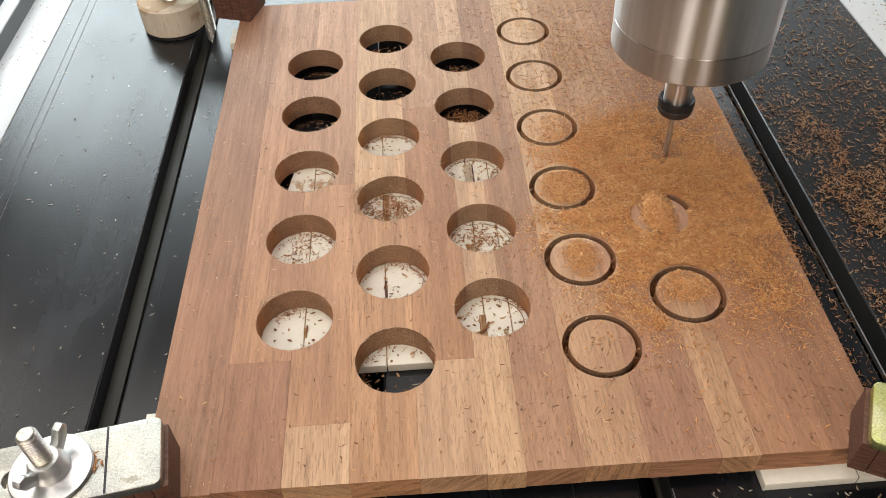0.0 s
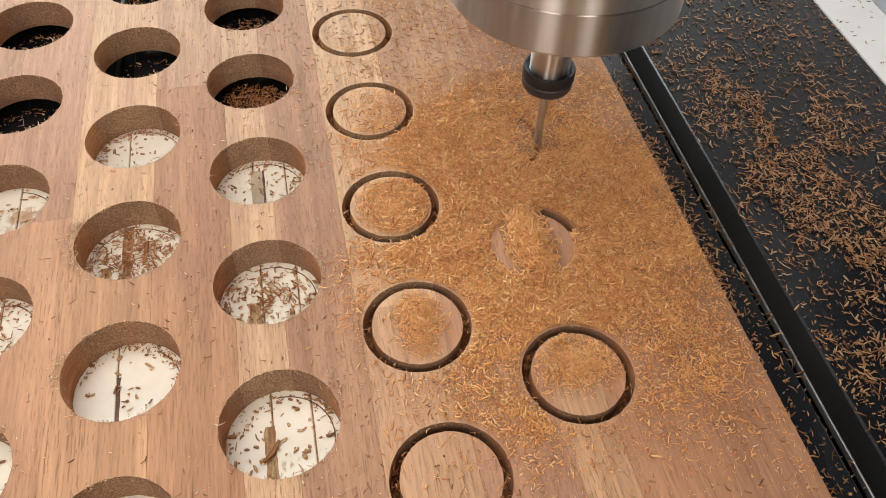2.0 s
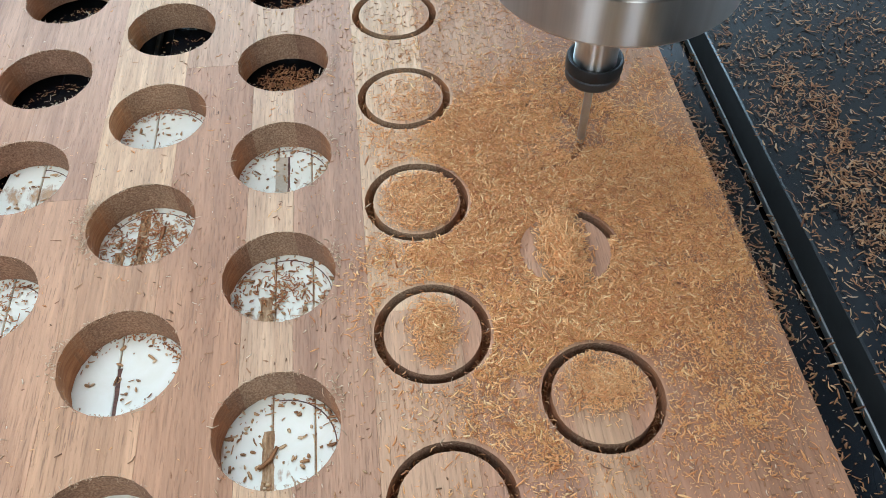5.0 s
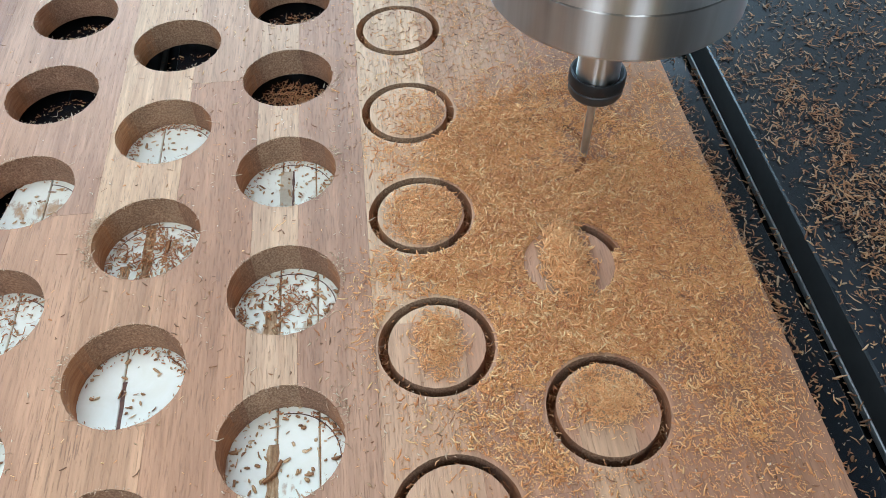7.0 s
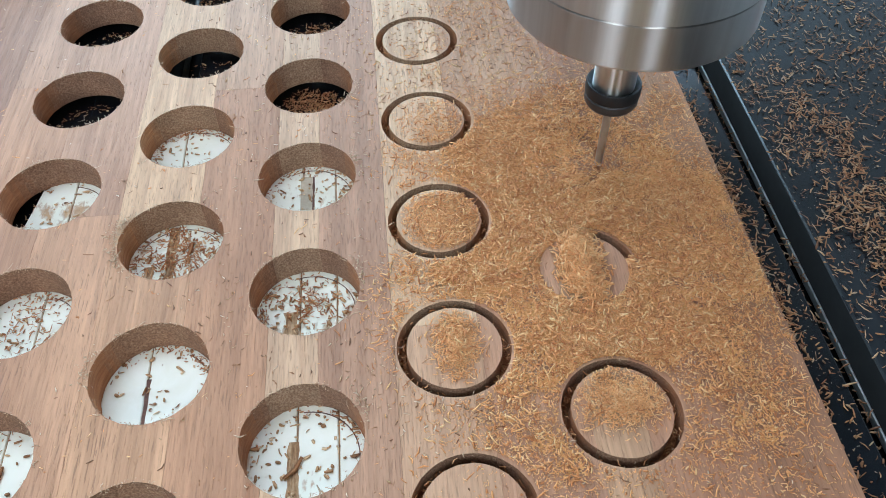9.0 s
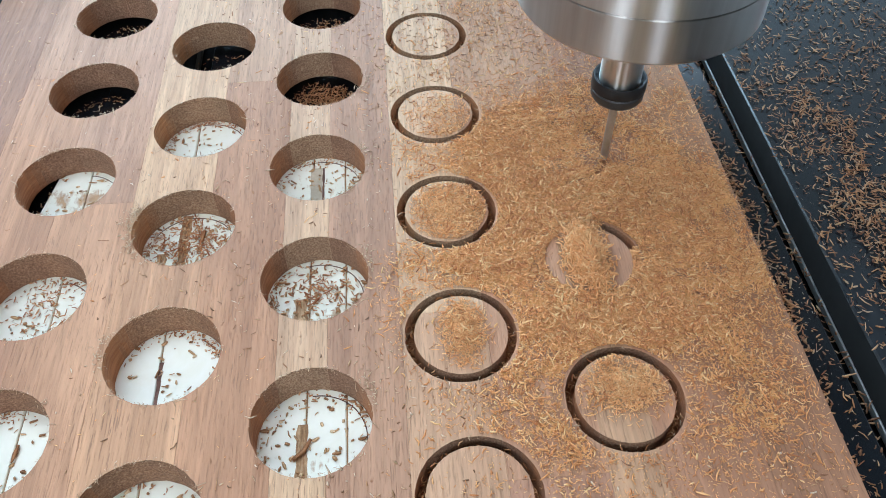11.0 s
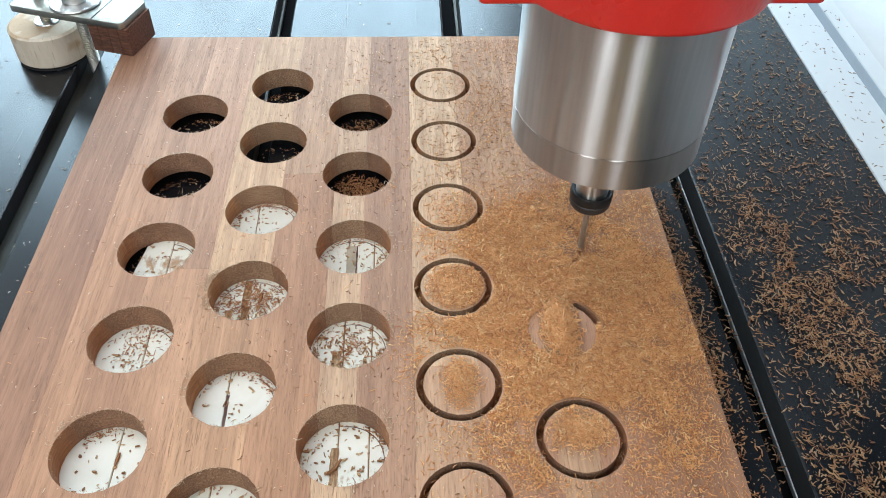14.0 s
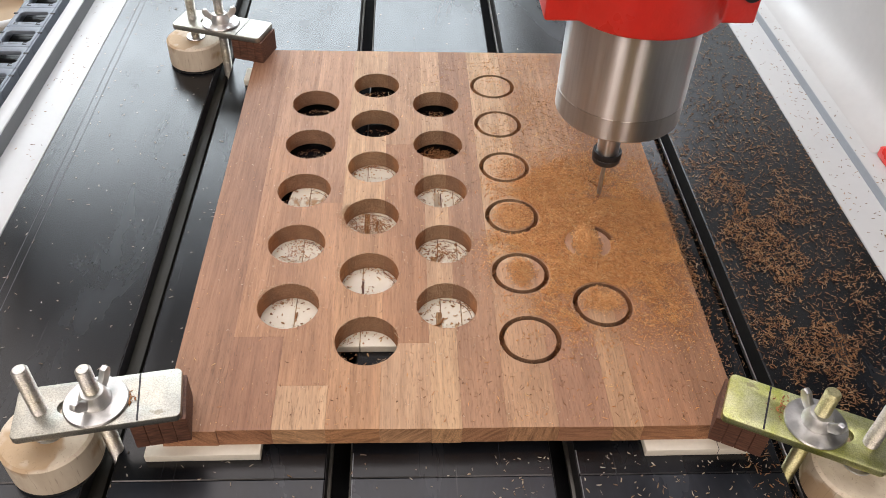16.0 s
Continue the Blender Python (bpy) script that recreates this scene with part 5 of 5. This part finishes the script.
def moved(bm, x, y, z, rz=0.0, tilt=0.0):
    bmesh.ops.transform(bm, matrix=Matrix.Translation((x, y, z)) @ Euler((0, radians(tilt), radians(rz))).to_matrix().to_4x4(), verts=bm.verts[:])
    return bm


def clamp(x, y, turn, plate_mat, stud_mat, label, bolt_top, outer_top, wing_turn, puck_r=0.0257, mark=0.022, ub=0.0445, uo=0.0735):
    c = thing("hold_down_clamp", x, y, 0, label, "clamp", "hold-down clamps", turn)
    z0, z1 = 0.0402, 0.0452
    slot = rounded(ub - 0.016, ub + 0.020, -0.0045, 0.0045, 0.0044, 6)
    plate = carve(prism(rounded(0.0, 0.0865, -0.0166, 0.0166, 0.0035), z0, z1), prism(slot, z0 - 0.01, z1 + 0.01))
    part("plate", bevelled(plate, 0.0007), plate_mat, c, "zinc-plated steel clamp plate with a slot")
    part("marker_line", box(mark, mark + 0.0010, -0.0160, 0.0160, z1 + 0.00002, z1 + 0.0001), M_INK, c, "black marker line across the plate")
    pad = bmesh.new()
    for k in range(4):
        a = -0.0018 + 0.0074 * k
        prism(rounded(a + 0.0001, a + 0.0073, -0.0150, 0.0155, 0.0004, 2), TOP + 0.0001, z0 - 0.0001, pad)
    box(-0.0013, 0.027, -0.0142, 0.0148, TOP + 0.0004, z0 - 0.0006, bm=pad)
    part("pad", bevelled(pad, 0.00012, seg=1), M_PAD, c, "dark reddish-brown wooden pad with saw cuts")
    part("stud", threaded(0.0043, -0.0158, bolt_top, cx=ub), stud_mat, c, "threaded zinc-plated stud")
    part("washer", lathe([(0.0044, z1 + 0.0001), (0.0166, z1 + 0.0001), (0.0172, z1 + 0.0008), (0.0166, z1 + 0.0017), (0.0105, z1 + 0.0022), (0.0044, z1 + 0.0022)], 48, ub), M_BRIGHT, c, "large bright washer")
    nut = part("wing_nut", moved(lathe([(0.0044, 0.0), (0.0085, 0.0), (0.0087, 0.0015), (0.0068, 0.0065), (0.0060, 0.0078), (0.0044, 0.0080)], 28), ub, 0, z1 + 0.0023), M_NUT, c, "dull zinc wing nut")
    for s in (-1, 1):
        part("wing", moved(wing(s), ub, 0, z1 + 0.0023, wing_turn), M_NUT, nut)
    part("jack_bolt", threaded(0.0043, 0.024, outer_top, cx=uo), M_BOLT, c, "threaded zinc-plated bolt")
    part("foot_washer", lathe([(0.0044, 0.0261), (0.0085, 0.0261), (0.0088, 0.0266), (0.0084, 0.0274), (0.0044, 0.0276)], 36, uo), M_BRIGHT, c, "small bright washer on the foot")
    part("foot", lathe([(0.0, 0.0018), (puck_r - 0.0015, 0.0018), (puck_r, 0.0032), (puck_r, 0.0243), (puck_r - 0.0018, 0.0258), (0.0, 0.0260)][1:-1], 64, uo + 0.002), M_PUCK, c, "round pale wooden foot")
    part("foot_pad", lathe([(puck_r - 0.001, 0.0), (puck_r - 0.0004, 0.0004), (puck_r - 0.0004, 0.0018)], 48, uo + 0.002), M_DULL_BLACK, c, "thin black disc under the foot")
    return c


clamp(-0.151, -0.057, 189.5, M_ZINC, M_BOLT, "zinc steel hold-down clamp on a pale round wooden foot", 0.074, 0.080, 60)
clamp(-0.1545, 0.351, 162.6, M_ZINC, M_BOLT, "zinc steel hold-down clamp pressing the board's far corner", 0.075, 0.085, 30)
clamp(0.1535, -0.0625, -26.0, M_GOLD, M_STUD, "yellow-passivated hold-down clamp dusted with wood chips", 0.074, 0.078, 140, ub=0.0482, uo=0.0768)
rows = np.stack([G.normal(0.184, 0.004, 60), G.normal(-0.072, 0.003, 60), np.full(60, 0.0455)], 1)
rows = np.concatenate([rows, np.stack([G.normal(-0.1775, 0.0022, 26), G.normal(-0.0625, 0.004, 26), np.full(26, 0.0454)], 1)])
chip_mesh("clamp_chips", rows, M_FRESH, "orange-brown chips caught on the clamp plates", "wood chips", (0.0008, 0.0040), (0.0002, 0.0006), 0.4, 0.15)

# ---- the router spindle ----
SX, SY = 0.1220, 0.1470
BODY_R = 0.0438


def spindle():
    s = thing("router_spindle", SX, SY, TOP, "round stainless router spindle in a red clamp, cutting the board", "router spindle")
    o = -(TOP - 0.004)
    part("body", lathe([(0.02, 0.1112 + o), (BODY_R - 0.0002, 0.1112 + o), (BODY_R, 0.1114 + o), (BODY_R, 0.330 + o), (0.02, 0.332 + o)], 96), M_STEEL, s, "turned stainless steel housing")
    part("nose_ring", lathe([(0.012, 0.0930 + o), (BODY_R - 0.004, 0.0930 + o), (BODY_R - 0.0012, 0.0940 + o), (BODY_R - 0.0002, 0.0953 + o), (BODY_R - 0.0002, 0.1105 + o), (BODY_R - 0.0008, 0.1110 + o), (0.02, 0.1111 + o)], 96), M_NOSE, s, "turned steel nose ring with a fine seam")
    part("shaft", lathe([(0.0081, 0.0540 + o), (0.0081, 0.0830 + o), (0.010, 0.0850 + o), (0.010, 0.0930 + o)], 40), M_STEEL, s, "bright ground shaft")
    nut = part("collet_nut", lathe([(0.0076, 0.0526 + o), (0.0102, 0.0526 + o), (0.0107, 0.0531 + o), (0.0107, 0.0570 + o), (0.0103, 0.0578 + o), (0.0097, 0.0578 + o), (0.0083, 0.0562 + o)], 48), M_BLACKOX, s, "black collet nut")
    part("nut_skirt", lathe([(0.0030, 0.0466 + o), (0.0078, 0.0466 + o), (0.0096, 0.0480 + o), (0.0104, 0.0494 + o), (0.0104, 0.0520 + o), (0.0099, 0.0525 + o)], 48), M_BLACKOX2, nut)
    bit = lathe([(0.0013, 0.0130 + o), (0.00165, 0.0132 + o), (0.00165, 0.0466 + o)], 20)
    part("router_bit", bit, M_CARBIDE, s, "thin grey carbide router bit")
    # clamp: a front half ring with two bolted ears on a back block
    z0, z1 = 0.1745 + o, 0.294 + o
    R = 0.0535
    front = []
    ear_y = -0.030
    a0 = math.degrees(math.asin(-ear_y / R))
    for k in range(21):
        a = radians(180 + a0 + (180 - 2 * a0) * k / 20)
        front.append((R * math.cos(a), R * math.sin(a)))
    ear = [(0.0655, ear_y), (0.0655, 0.012), (-0.0655, 0.012), (-0.0655, ear_y)]
    ring = bevelled(prism(front + ear, z0, z1), 0.0022, seg=3)
    for v in ring.verts:
        v.co += Vector((noise.noise(v.co * 90) * 0.0003, noise.noise(v.co * 90 + Vector((5, 0, 0))) * 0.0003, 0))
    part("clamp_ring", ring, M_RED, s, "red painted cast spindle clamp")
    part("clamp_block", box(-0.0655, 0.0655, 0.0135, 0.066, z0 + 0.002, z1, 0.002), M_RED, s, "red painted clamp block")
    for sx in (-1, 1):
        for z in (z0 + 0.022, z1 - 0.022):
            bm = lathe([(0.0050, 0.0), (0.0056, 0.0), (0.0056, 0.0046), (0.0051, 0.0053), (0.0031, 0.0053), (0.0030, 0.0022), (0.0012, 0.0020)], 30)
            bmesh.ops.transform(bm, matrix=Matrix.Translation((sx * 0.0572, ear_y - 0.0002, z)) @ Euler((radians(90), 0, 0)).to_matrix().to_4x4(), verts=bm.verts[:])
            bmesh.ops.recalc_face_normals(bm, faces=bm.faces[:])
            part("cap_screw", bm, M_BLACKOX, s, "black hexagon socket screw")
    part("mount_plate", box(-0.055, 0.055, 0.0662, 0.078, z0 + 0.01, 0.49, 0.002), M_ALU, s, "aluminium mounting plate")
    return s


spindle()
gantry = thing("gantry", 0, 0.42, -0.9 / PLAN, "plain white machine gantry carrying the spindle", "gantry")
gz = 0.9 / PLAN
part("beam", box(-0.54, 0.56, -0.045, 0.045, gz + 0.42, gz + 0.50, 0.003), M_WHITE, gantry)
part("carriage", box(SX - 0.06, SX + 0.06, SY + 0.0785 - 0.42, -0.0455, gz + 0.42, gz + 0.50, 0.003), M_ALU, gantry)
for x in (-0.52, 0.54):
    part("leg", box(x - 0.02, x + 0.02, -0.045, 0.045, 0.8 / PLAN, gz + 0.4195, 0.003), M_WHITE, gantry)
